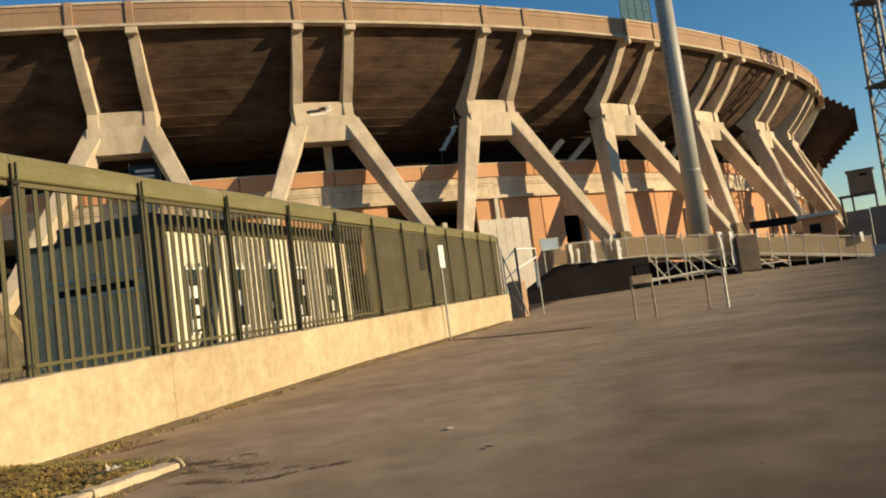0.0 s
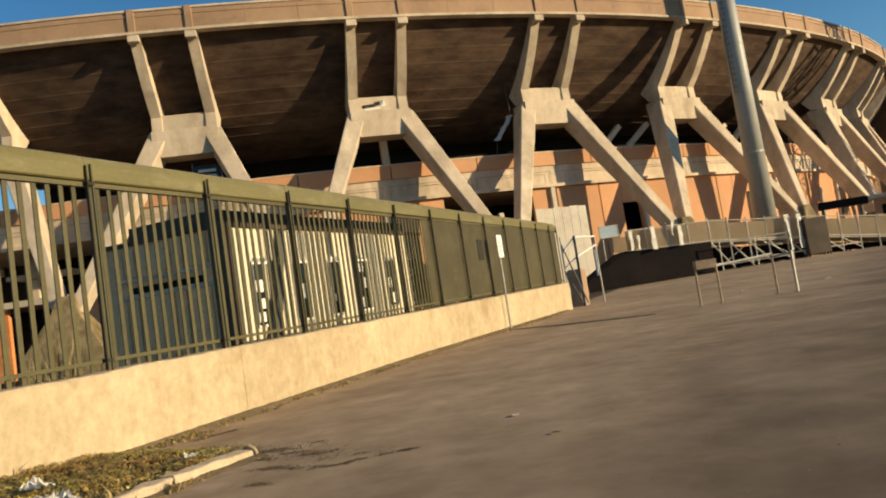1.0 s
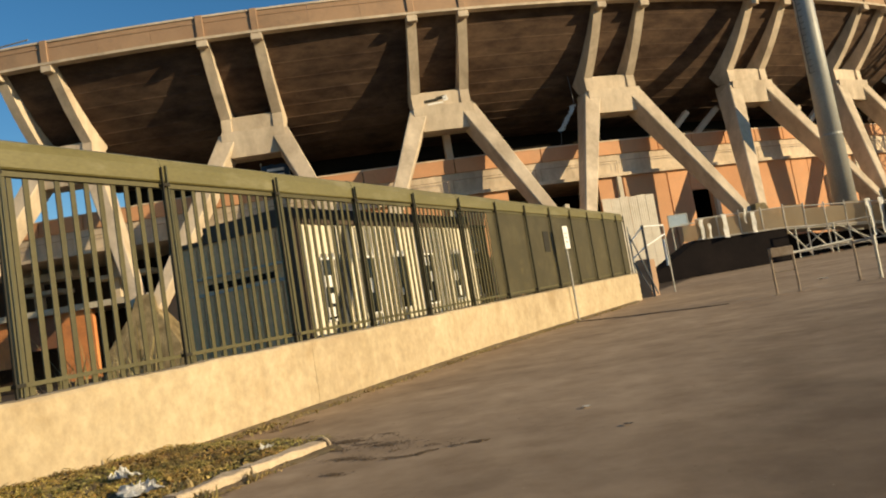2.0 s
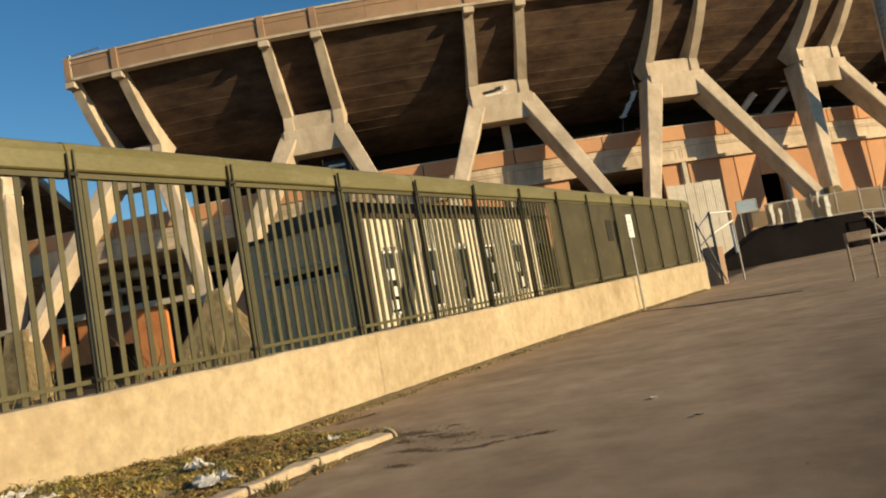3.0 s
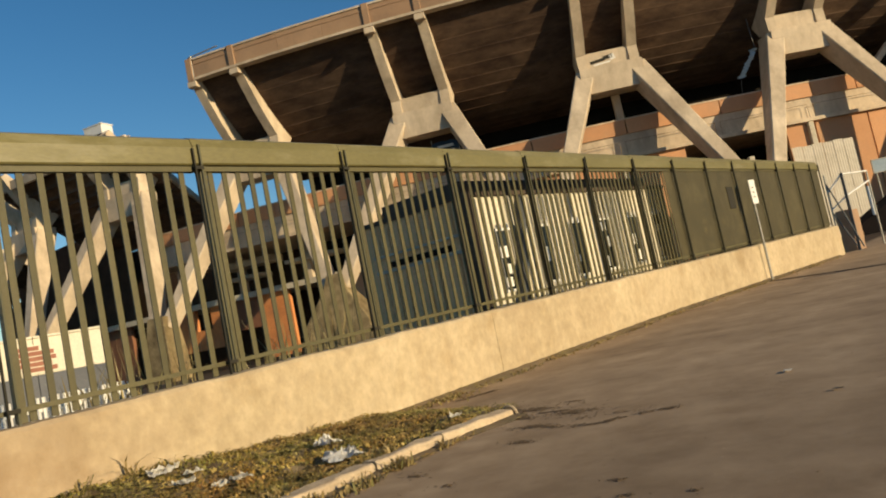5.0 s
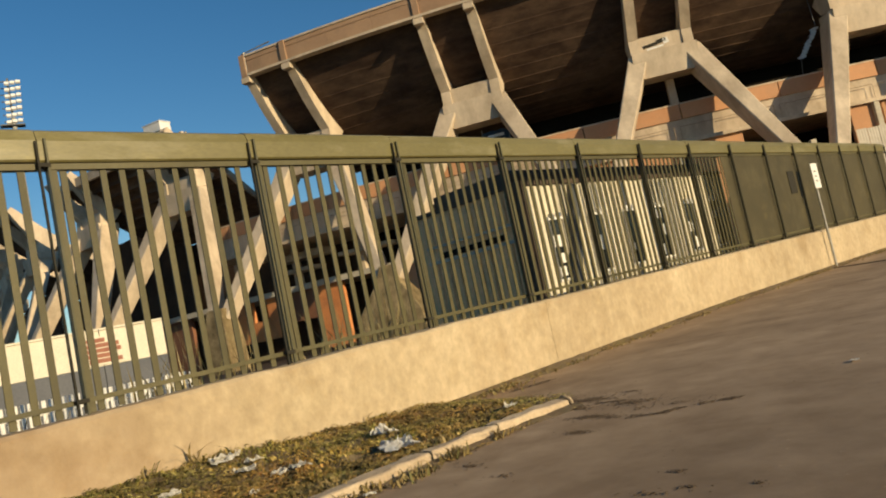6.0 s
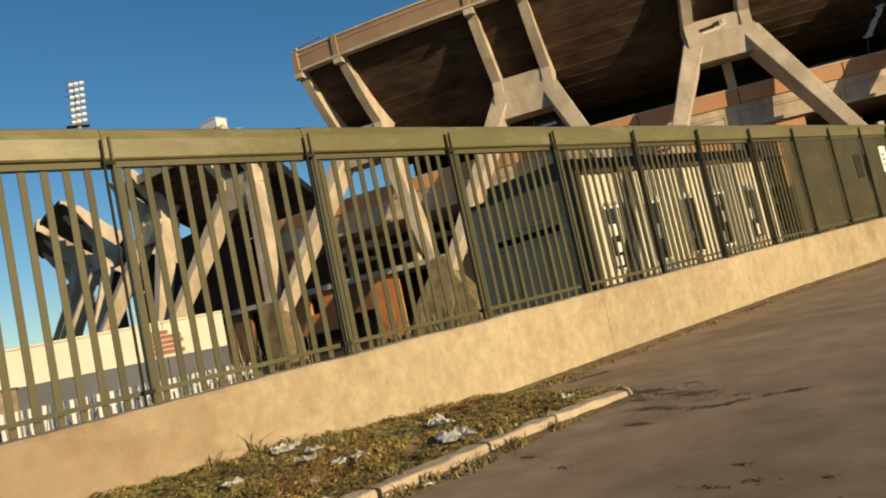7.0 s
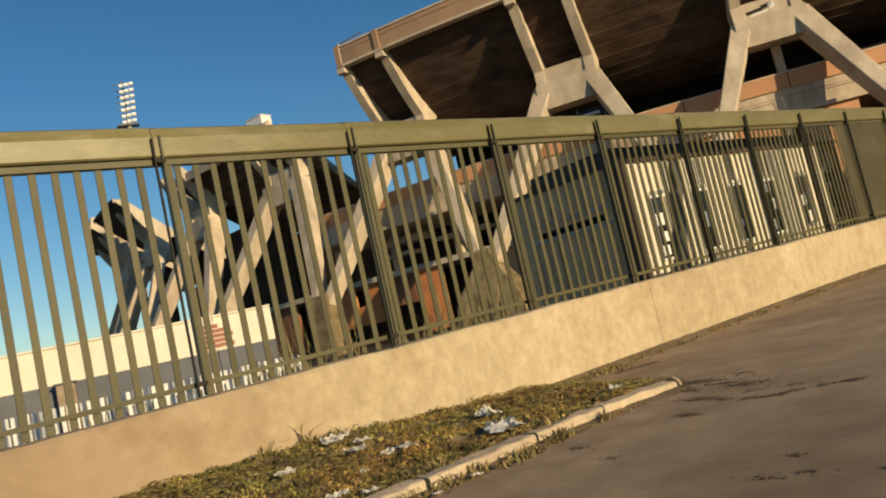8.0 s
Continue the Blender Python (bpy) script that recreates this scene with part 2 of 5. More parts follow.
def tube(a, b, r0, r1=None, n=10, bm=None):
    a, b = Vector(a), Vector(b)
    r1 = r0 if r1 is None else r1
    q = (b - a).to_track_quat("Z", "Y")
    bm = bm or bmesh.new()
    rings = []
    for p, r in ((a, r0), (b, r1)):
        rings.append([bm.verts.new(p + q @ Vector((r * math.cos(i * 2 * math.pi / n), r * math.sin(i * 2 * math.pi / n), 0))) for i in range(n)])
    for i in range(n):
        j = (i + 1) % n
        bm.faces.new((rings[0][i], rings[0][j], rings[1][j], rings[1][i]))
    bm.faces.new(rings[0][::-1])
    bm.faces.new(rings[1])
    return bm


# ---- the ground ----
# Along the fence (l) and to its left (s); the yard rises gently along the fence and then levels out.
AL = Vector((0.29385, 0.95585, 0))
NL = Vector((-0.95585, 0.29385, 0))


def gz(l):
    l = max(-40.0, l)
    if l < 14:
        return 0.0203 * l
    if l < 30:
        return 0.284 + 0.010 * (l - 14)
    return 0.444 + 0.028 * (min(l, 50.0) - 30)


def yard(l, s, z=0.0):
    """A place by its distance along the fence, to the left, and above the ground there."""
    p = AL * l + NL * s
    return Vector((p.x, p.y, gz(l) + z))


def make_ground():
    bm = bmesh.new()
    ls = [-3000, -300, -40, -20, -10, -5] + [i * 1.0 for i in range(0, 62)] + [80, 120, 200, 400, 1000, 3000]
    ss = [-3000, -600, -100, -40, -20, -10, -5, 0, 3, 6.4, 9, 12, 20, 40, 100, 300, 3000]
    grid = [[bm.verts.new(yard(l, s)) for s in ss] for l in ls]
    for i in range(len(ls) - 1):
        for j in range(len(ss) - 1):
            bm.faces.new((grid[i][j], grid[i + 1][j], grid[i + 1][j + 1], grid[i][j + 1]))
    bmesh.ops.recalc_face_normals(bm, faces=bm.faces[:])
    if bm.faces[0].normal.z < 0:
        bmesh.ops.reverse_faces(bm, faces=bm.faces[:])
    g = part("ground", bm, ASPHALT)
    tagged(g, "worn brown-grey asphalt yard with patches and grit", "ground", kind="structure")


make_ground()

# ---- the stadium ring ----
CENTRE = Vector((-30.256, 119.328))
R_RIM, R_HAUNCH, R_FOOT = 94.58, 89.75, 96.20
Z_RIM, Z_FOOT = 22.35, 5.16
T0, DT = -1.38378, 0.153382
AXIS = Vector((math.cos(1.88356), math.sin(1.88356)))
SQUASH = -0.24263


def ring(k, r, z, s=0.0):
    """A place on the oval: k counts the frames, r is the radius before the oval is squeezed, s goes along the tangent."""
    th = T0 + k * DT
    q = Vector((math.cos(th), math.sin(th))) * r + Vector((-math.sin(th), math.cos(th))) * s
    q = q + AXIS * (AXIS.dot(q) * SQUASH)
    return Vector((CENTRE.x + q.x, CENTRE.y + q.y, z))


def tangent(k):
    return (ring(k, R_RIM, 0, 1) - ring(k, R_RIM, 0, -1)).normalized()


def outward(k):
    t = tangent(k)
    return Vector((t.y, -t.x, 0))


def sweep(profile, k0, k1, n):
    """A solid band round the oval with the profile of (r, z) points, from frame k0 to k1."""
    bm = bmesh.new()
    rows = [[bm.verts.new(ring(k0 + (k1 - k0) * i / n, r, z)) for r, z in profile] for i in range(n + 1)]
    m = len(profile)
    for i in range(n):
        for j in range(m):
            bm.faces.new((rows[i][j], rows[i + 1][j], rows[i + 1][(j + 1) % m], rows[i][(j + 1) % m]))
    bm.faces.new(rows[0])
    bm.faces.new(rows[-1][::-1])
    bmesh.ops.recalc_face_normals(bm, faces=bm.faces[:])
    return bm


stadium = thing("stadium", "weathered concrete stadium with raking frames and terracotta parapet", "stadium", at=(CENTRE.x, CENTRE.y, 0))


def spart(name, bm, mat, parent=None, label=""):
    """A part of the stadium, given in world places."""
    ob = part(name, bm, mat, None, label)
    ob.parent = parent or stadium
    ob.matrix_parent_inverse = Matrix.Translation((-CENTRE.x, -CENTRE.y, 0))
    return ob


def prism(points, axis, thick):
    """A flat outline made solid: thick metres along the axis, half to each side."""
    bm = bmesh.new()
    h = Vector(axis) * (thick / 2)
    lo = [bm.verts.new(Vector(p) - h) for p in points]
    hi = [bm.verts.new(Vector(p) + h) for p in points]
    n = len(points)
    bm.faces.new(lo[::-1])
    bm.faces.new(hi)
    for i in range(n):
        bm.faces.new((lo[i], lo[(i + 1) % n], hi[(i + 1) % n], hi[i]))
    bmesh.ops.recalc_face_normals(bm, faces=bm.faces[:])
    return bm


def soffit_z(r, flat=False):
    """Height of the upper stand's underside: steep under the rim, levelling out inwards; straighter on the broken end."""
    x = 94.2 - r
    if flat:
        return 22.1 - 0.90 * x + 0.018 * x * x
    return 22.45 - 1.10 * x + 0.042 * x * x


def support_frame(k):
    t, o = tangent(k), outward(k)
    w = 3.71
    # the yoke: a block under the ribs, then a cross piece from which the legs spread
    c = ring(k, R_HAUNCH + 0.2, 0)
    bm = bmesh.new()
    up = Vector((0, 0, 1))
    out = []
    for z, half, d0, d1 in ((14.50, 1.75, -0.90, 0.90), (15.75, 2.27, -1.0, 1.0), (16.35, 2.24, -1.02, 1.02)):
        out.append([c - t * half + o * d0 + up * z, c + t * half + o * d0 + up * z, c + t * half + o * d1 + up * z, c - t * half + o * d1 + up * z])
    hexa(bm, out[0] + out[1])
    hexa(bm, out[1] + out[2])
    bmesh.ops.remove_doubles(bm, verts=bm.verts[:], dist=0.001)
    bmesh.ops.recalc_face_normals(bm, faces=bm.faces[:])
    f = spart("support_frame", bm, CONCRETE, None, "pale grey concrete raking frame")
    bm = beam(ring(k, R_HAUNCH - 0.1, 16.95) - t * 1.6, ring(k, R_HAUNCH - 0.1, 16.95) + t * 1.6, 1.3, 1.25, side=o, bevel=0.06)
    part("crossbeam", bm, CONCRETE, f)
    cut = 0.0 if k >= -1 else 1.15
    for s in (-1, 1):
        r1 = R_RIM - 0.05 - cut
        z1 = Z_RIM - 0.1 - cut * 0.98
        pts = [ring(k, R_HAUNCH + 0.95, 16.35, s * w / 2)]
        for i in range(9):
            u = i / 8
            r = R_HAUNCH + 0.85 + (r1 - R_HAUNCH - 0.85) * u
            z = 17.45 + (z1 - 17.45) * u - 0.28 * math.sin(math.pi * u)
            pts.append(ring(k, r, z, s * w / 2))
        pts.append(ring(k, r1 - 0.5, soffit_z(r1 - 0.5) + 0.4, s * w / 2))
        pts.append(ring(k, R_HAUNCH - 1.6, soffit_z(R_HAUNCH - 1.6) + 0.2, s * w / 2))
        pts.append(ring(k, R_HAUNCH - 0.6, 16.45, s * w / 2))
        part("rib", prism(pts, t, 0.70), CONCRETE, f)
        if k >= -1:
            c = ring(k, R_RIM + 0.1, 21.98, s * w / 2)
            part("bearing", beam(c - t * 0.38, c + t * 0.38, 0.5, 0.45, side=o, bevel=0.03), CONCRETE, f)
        top = ring(k, R_HAUNCH + 0.22, 15.8, s * 1.85)
        foot = ring(k + s * 0.5, R_FOOT, Z_FOOT - 1.0, -s * 0.35)
        lw = 1.0 if k > -4 else 0.68
        part("leg", beam(top, foot, 1.30 * lw, 1.75 * lw, 0.78 * lw, 1.1 * lw, side=t, bevel=0.07), CONCRETE, f)
    return f


def pedestal(k):
    c = ring(k, R_FOOT, 0)
    t, o = tangent(k), outward(k)
    bm = bmesh.new()
    rows = []
    shape = ((-0.3, 2.8, 1.7), (2.2, 2.3, 1.5), (4.4, 0.85, 0.85), (5.5, 0.5, 0.6)) if k > -1 else ((-0.3, 1.1, 1.1), (2.5, 1.05, 1.05), (4.5, 0.85, 0.85), (5.3, 0.75, 0.7))
    for z, a, b in shape:
        rows.append([c + Vector((0, 0, z)) + t * x * a + o * y * b for x, y in ((-1, -1), (1, -1), (1, 1), (-1, 1))])
    vs = [[bm.verts.new(p) for p in r] for r in rows]
    for i in range(3):
        for j in range(4):
            bm.faces.new((vs[i][j], vs[i][(j + 1) % 4], vs[i + 1][(j + 1) % 4], vs[i + 1][j]))
    bm.faces.new(vs[0])
    bm.faces.new(vs[-1])
    bmesh.ops.recalc_face_normals(bm, faces=bm.faces[:])
    bmesh.ops.bevel(bm, geom=bm.edges[:], offset=0.06, segments=1, affect="EDGES")
    spart("pedestal", bm, STAINED)


for k in range(-7, 10):
    support_frame(k)
    if k < 9:
        pedestal(k + 0.5)


def stand_block(k0, k1, inner, parapet, back=1.6, lift=0.85):
    """A length of the upper stand: a slab ridged below as the rows of seats are, and its parapet in panels."""
    outer = R_RIM - 0.3 if parapet else R_RIM - back
    top = 23.2 if parapet else soffit_z(outer, not parapet) + 0.42
    prof = [(outer + 0.25, top), (outer + 0.25, soffit_z(outer, not parapet) - 0.05)]
    n = int(outer - inner)
    for i in range(n):
        r = outer - i
        prof += [(r - 0.02, soffit_z(r, not parapet) - 0.02), (r - 0.86, soffit_z(r - 0.86, not parapet) + 0.01), (r - 0.90, soffit_z(r - 0.90, not parapet) - 0.022)]
    last = outer - n
    lift = 1.25 if parapet else lift
    prof += [(last, soffit_z(last, not parapet) + lift - 0.3)]
    for i in range(n, 0, -1):
        r = outer - i
        prof += [(r, soffit_z(r, not parapet) + lift), (r + 0.98, soffit_z(r, not parapet) + lift)]
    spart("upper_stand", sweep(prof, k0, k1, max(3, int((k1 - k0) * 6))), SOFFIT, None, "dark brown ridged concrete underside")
    if not parapet:
        spart("end_wall", sweep(prof, k1 + 0.001, k1 + 0.02, 1), CONCRETE, None, "pale concrete cut end")
        if back < 1:
            return
        spart("edge_beam", sweep([(outer + 0.26, top - 0.75), (outer + 0.6, top - 0.75), (outer + 0.6, top + 0.05), (outer + 0.26, top + 0.05)], k0, k1, max(3, int((k1 - k0) * 6))), CONCRETE)
        return
    n = round((k1 - k0) / 0.25)
    for i in range(n):
        a, b = k0 + (k1 - k0) * i / n, k0 + (k1 - k0) * (i + 1) / n
        g = 0.0006
        spart("parapet_panel", sweep([(R_RIM - 0.02, 22.42), (R_RIM + 0.33, 22.42), (R_RIM + 0.30, 23.80), (R_RIM - 0.02, 23.80)], a + g, b - g, 2), RIM)
        spart("parapet_coping", sweep([(R_RIM - 0.08, 23.80), (R_RIM + 0.40, 23.80), (R_RIM + 0.36, 23.95), (R_RIM - 0.04, 23.95)], a + g / 2, b - g / 2, 2), CONCRETE)
    m = int((k1 - k0) * 8)
    spart("parapet_lip", sweep([(R_RIM + 0.30, 23.42), (R_RIM + 0.36, 23.42), (R_RIM + 0.36, 23.50), (R_RIM + 0.30, 23.50)], k0, k1, m), RIM)
    spart("parapet_ledge", sweep([(R_RIM - 0.30, 22.20), (R_RIM + 0.48, 22.23), (R_RIM + 0.48, 22.41), (R_RIM - 0.30, 22.41)], k0, k1, m), CONCRETE)
    for k in range(math.ceil(k0), int(k1) + 1):
        for s in (-1.855, 1.855):
            t, o = tangent(k), outward(k)
            c = ring(k, R_RIM + 0.36, 23.08, s)
            spart("pilaster", beam(c - Vector((0, 0, 0.9)), c + Vector((0, 0, 0.88)), 0.5, 0.14, side=t, bevel=0.03), RIM)


stand_block(-1.105, 9.3, 80.0, True)
stand_block(-3.05, -1.76, 80.5, False, 2.5, 0.42)
stand_block(-4.72, -3.95, 80.5, False, 0.5, 1.1)
stand_block(-6.6, -4.98, 80.5, False, 0.5, 2.3)

# a downpipe and a loose rail at the parapet's end
spart("downpipe", tube(ring(-1.113, R_RIM + 0.25, 22.2), ring(-1.113, R_RIM + 0.25, 24.15), 0.08, n=8), GALV)
spart("loose_rail", tube(ring(-1.135, R_RIM + 0.15, 24.1), ring(-0.95, R_RIM + 0.15, 24.3), 0.05, n=6), GALV)

# the storeys behind the frames
R_W, R_V = 89.6, 86.0
PANEL_K = 0.25
k = -1.975
while k < 8.7:
    spart("balcony_panel", sweep([(R_W - 0.2, 11.38), (R_W + 0.12, 11.38), (R_W + 0.12, 12.42), (R_W - 0.2, 12.42)], k + 0.003, k + PANEL_K - 0.003, 2), ORANGE)
    k += PANEL_K
spart("balcony_coping", sweep([(R_W - 0.25, 12.42), (R_W + 0.18, 12.42), (R_W + 0.18, 12.51), (R_W - 0.25, 12.51)], -1.975, 8.7, 90), CONCRETE)
spart("balcony_wall", sweep([(R_W - 0.35, 9.86), (R_W - 0.05, 9.86), (R_W - 0.05, 11.38), (R_W - 0.35, 11.38)], -1.975, 8.7, 90), CONCRETE)
spart("storey_slab", sweep([(R_V - 6.0, 9.58), (R_W + 0.45, 9.58), (R_W + 0.45, 9.83), (R_V - 6.0, 9.83)], -1.975, 8.7, 90), CONCRETE)
# Backing walls added to close off the sky, coloured dark as unlit depth.
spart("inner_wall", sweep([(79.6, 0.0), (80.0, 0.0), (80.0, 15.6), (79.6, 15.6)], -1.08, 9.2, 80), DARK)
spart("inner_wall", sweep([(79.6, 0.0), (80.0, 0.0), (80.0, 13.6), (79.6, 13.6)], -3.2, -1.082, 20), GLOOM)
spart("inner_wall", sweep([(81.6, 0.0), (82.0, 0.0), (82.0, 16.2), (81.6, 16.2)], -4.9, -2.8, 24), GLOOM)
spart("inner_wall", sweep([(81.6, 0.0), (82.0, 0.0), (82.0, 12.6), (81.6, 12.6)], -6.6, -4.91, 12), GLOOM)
spart("outer_wall", sweep([(88.0, 0.0), (88.3, 0.0), (88.3, 12.6), (88.0, 12.6)], -7.0, -4.15, 24), GLOOM, None, "added backing wall behind the legs, brown darkened for shade")
spart("storey_slab", sweep([(R_V - 6.0, 5.9), (R_V + 0.5, 5.9), (R_V + 0.5, 6.35), (R_V - 6.0, 6.35)], -3.2, -0.1, 30), PALE)
# ground-storey walls: panels between columns, with doorways left open
for b in range(0, 9):
    for a0, a1, z0 in ((0.005, 0.30, 0.0), (0.305, 0.46, 0.0), (0.46, 0.60, 7.8), (0.60, 0.995, 0.0)):
        if b == 1 and 0.3 < a0 < 0.6:
            continue
        a0 = 0.84 if b == 1 and a0 == 0.60 else a0
        z0 = 0.0 if b not in (1, 2, 5) else z0
        spart("wall_panel", sweep([(R_W - 0.4, z0), (R_W, z0), (R_W, 9.57), (R_W - 0.4, 9.57)], b + a0 + 0.002, b + a1 - 0.002, 3), ORANGE)
    for a in (0.62, 0.97):
        t = tangent(b + a)
        c = ring(b + a, R_W + 0.12, 0)
        spart("column", beam(c - Vector((0, 0, 0.3)), c + Vector((0, 0, 9.57 if a > 0.8 else 7.9)), 0.42, 0.4, side=t, bevel=0.04), PALE)
# Shaded stretches in brown, sunlit ones in deep orange: light put into colour.
for a0, a1, z0, z1, mat in ((-2.08, -1.885, 2.4, 5.9, ORANGE_DEEP), (-1.88, -1.76, 2.4, 4.1, ORANGE_DEEP), (-1.755, -1.66, 2.4, 5.9, ORANGE_DEEP), (-1.56, -1.36, 3.4, 5.9, BROWN), (-1.335, -1.14, 0.0, 5.9, ORANGE_DEEP), (-0.8, -0.2, 0.0, 5.9, ORANGE), (-2.9, -2.5, 0.0, 5.9, BROWN)):
    spart("wall_panel", sweep([(R_V - 0.5, z0), (R_V - 0.1, z0), (R_V - 0.1, z1), (R_V - 0.5, z1)], a0, a1, 3), mat)
for a0, a1, z0, z1 in ((-1.62, -1.22, 8.5, 9.05), (-1.55, -1.32, 7.5, 7.8), (-1.12, -0.75, 7.9, 8.2)):
    spart("stair_landing", sweep([(R_V - 2.0, z0), (R_V + 0.2, z0), (R_V + 0.2, z1), (R_V - 2.0, z1)], a0, a1, 3), CONCRETE)
for a in (-2.0, -1.5, -1.0, -0.5):
    c = ring(a, R_V - 1.0, 6.35)
    spart("column", beam(c, c + Vector((0, 0, 3.22)), 0.6, 0.6, side=tangent(a), bevel=0.03), CONCRETE)
# raking braces behind the frames, under the upper stand
for k in range(2, 9):
    for a, za, b, zb in ((0.47, 13.1, 0.59, 14.5), (0.63, 12.6, 0.83, 14.65)):
        spart("brace", beam(ring(k + a, R_W - 1.1, za), ring(k + b, R_W - 1.1, zb), 0.5, 0.42, side=outward(k), bevel=0.03), CONCRETE)
c = ring(1.02, R_W - 1.1, 12.4)
spart("column", beam(c, c + Vector((0, 0, 2.5)), 0.55, 0.5, side=tangent(1), bevel=0.03), CONCRETE)
# handrails on the balconies
for b in [x * 0.5 for x in range(-3, 17)]:
    f = spart("handrail", tube(ring(b, R_W + 0.4, 10.8), ring(b + 0.47, R_W + 0.4, 10.8), 0.022, n=6), RUST)
    for q in range(2):
        p = ring(b + 0.47 * q, R_W + 0.4, 9.83)
        part("rail_post", tube(p, p + Vector((0, 0, 1.0)), 0.02, n=6), RUST, f)

# pale corrugated sheet hoarding before the ground storey
hoarding = thing("sheet_hoarding", "pale corrugated metal hoarding against the orange wall", "hoarding")
for i in range(6):
    a = ring(1.765 + 0.053 * i, 92.0, 0.6)
    b = ring(1.765 + 0.053 * (i + 1) - 0.002, 92.0, 0.6)
    o = outward(2.15)
    bm = bmesh.new()
    m = 16
    cols = []
    for j in range(m + 1):
        p = a.lerp(b, j / m) + o * (0.005 * math.sin(j * math.pi / 2))
        cols.append((bm.verts.new(p + Vector((0, 0, -0.2))), bm.verts.new(p + Vector((0, 0, 7.1 - 0.05 * (i % 2)))), bm.verts.new(p - o * 0.03 + Vector((0, 0, -0.2))), bm.verts.new(p - o * 0.03 + Vector((0, 0, 7.1 - 0.05 * (i % 2))))))
    for j in range(m):
        c0, c1 = cols[j], cols[j + 1]
        bm.faces.new((c0[0], c1[0], c1[1], c0[1]))
        bm.faces.new((c0[3], c1[3], c1[2], c0[2]))
        bm.faces.new((c0[1], c1[1], c1[3], c0[3]))
    bmesh.ops.recalc_face_normals(bm, faces=bm.faces[:])
    part("sheet", bm, PALE_SHEET, hoarding)

# blue board under one yoke, and torn sheeting beside another
def board(name, label, category, c, w, h, face, mat, frame_mat):
    """A flat board with a frame, centred at c, looking along face."""
    f = Vector((face[0], face[1], 0)).normalized()
    s = Vector((-f.y, f.x, 0))
    th = thing(name, label, category, at=c)
    part("panel", beam(-s * w / 2, s * w / 2, 0.04, h, side=f), mat, th)
    for e in (-1, 1):
        part("edge", beam(Vector((0, 0, e * h / 2)) - s * w / 2, Vector((0, 0, e * h / 2)) + s * w / 2, 0.08, 0.06, side=f), frame_mat, th)
        part("edge", beam(s * (e * w / 2) - Vector((0, 0, h / 2)), s * (e * w / 2) + Vector((0, 0, h / 2)), 0.08, 0.06, side=f), frame_mat, th)
    return th, f, s


PALEBLUE = material("pale_blue_board", ((0.30, 0.38, 0.45), (0.36, 0.44, 0.50)), 0.6, 1, 12, 0.1)
# Darkened blue; the banner's shade is put into the colour.
BLUE = material("shaded_blue_paint", ((0.02, 0.05, 0.10), (0.035, 0.075, 0.14)), 0.5, 1, 12, 0.1)


def banner(k0, k1, z1, label, white):
    """A sheet tied along the balcony coping on short stakes."""
    c = ring((k0 + k1) / 2, R_W, 12.51)
    th = thing("banner", label, "banner", at=c)
    t, o = tangent(k0), outward(k0)
    n = 14
    w = (ring(k1, R_W, 0) - ring(k0, R_W, 0)).length
    bm = bmesh.new()
    rows = []
    for i in range(n + 1):
        x = -w / 2 + w * i / n
        d = 0.12 * noise.noise((x * 2, k0, 1))
        rows.append([bm.verts.new(t * x + o * (d + 0.06 * j) + Vector((0, 0, z))) for j, z in ((0, 0.05), (1, (z1 - 12.51) * (0.9 + 0.25 * noise.noise((x * 1.5, 4, k0)))))])
    for i in range(n):
        bm.faces.new((rows[i][0], rows[i + 1][0], rows[i + 1][1], rows[i][1]))
    bmesh.ops.solidify(bm, geom=bm.faces[:], thickness=0.02)
    bmesh.ops.recalc_face_normals(bm, faces=bm.faces[:])
    part("sheet", bm, BLUE, th)
    for e in (-1, 1):
        part("stake", tube(t * (e * w / 2), t * (e * w / 2) + Vector((0, 0, z1 - 12.4)), 0.04, n=6), GALV, th)
    for i in range(white):
        z = 0.55 + 0.4 * i
        part("text_bar", beam(t * (-w * 0.3) + o * 0.16 + Vector((0, 0, z)), t * (w * 0.32) + o * 0.16 + Vector((0, 0, z)), 0.03, 0.2, side=o), WHITE, th)


banner(0.0, 0.145, 14.0, "blue banner with white bars on the balcony", 2)


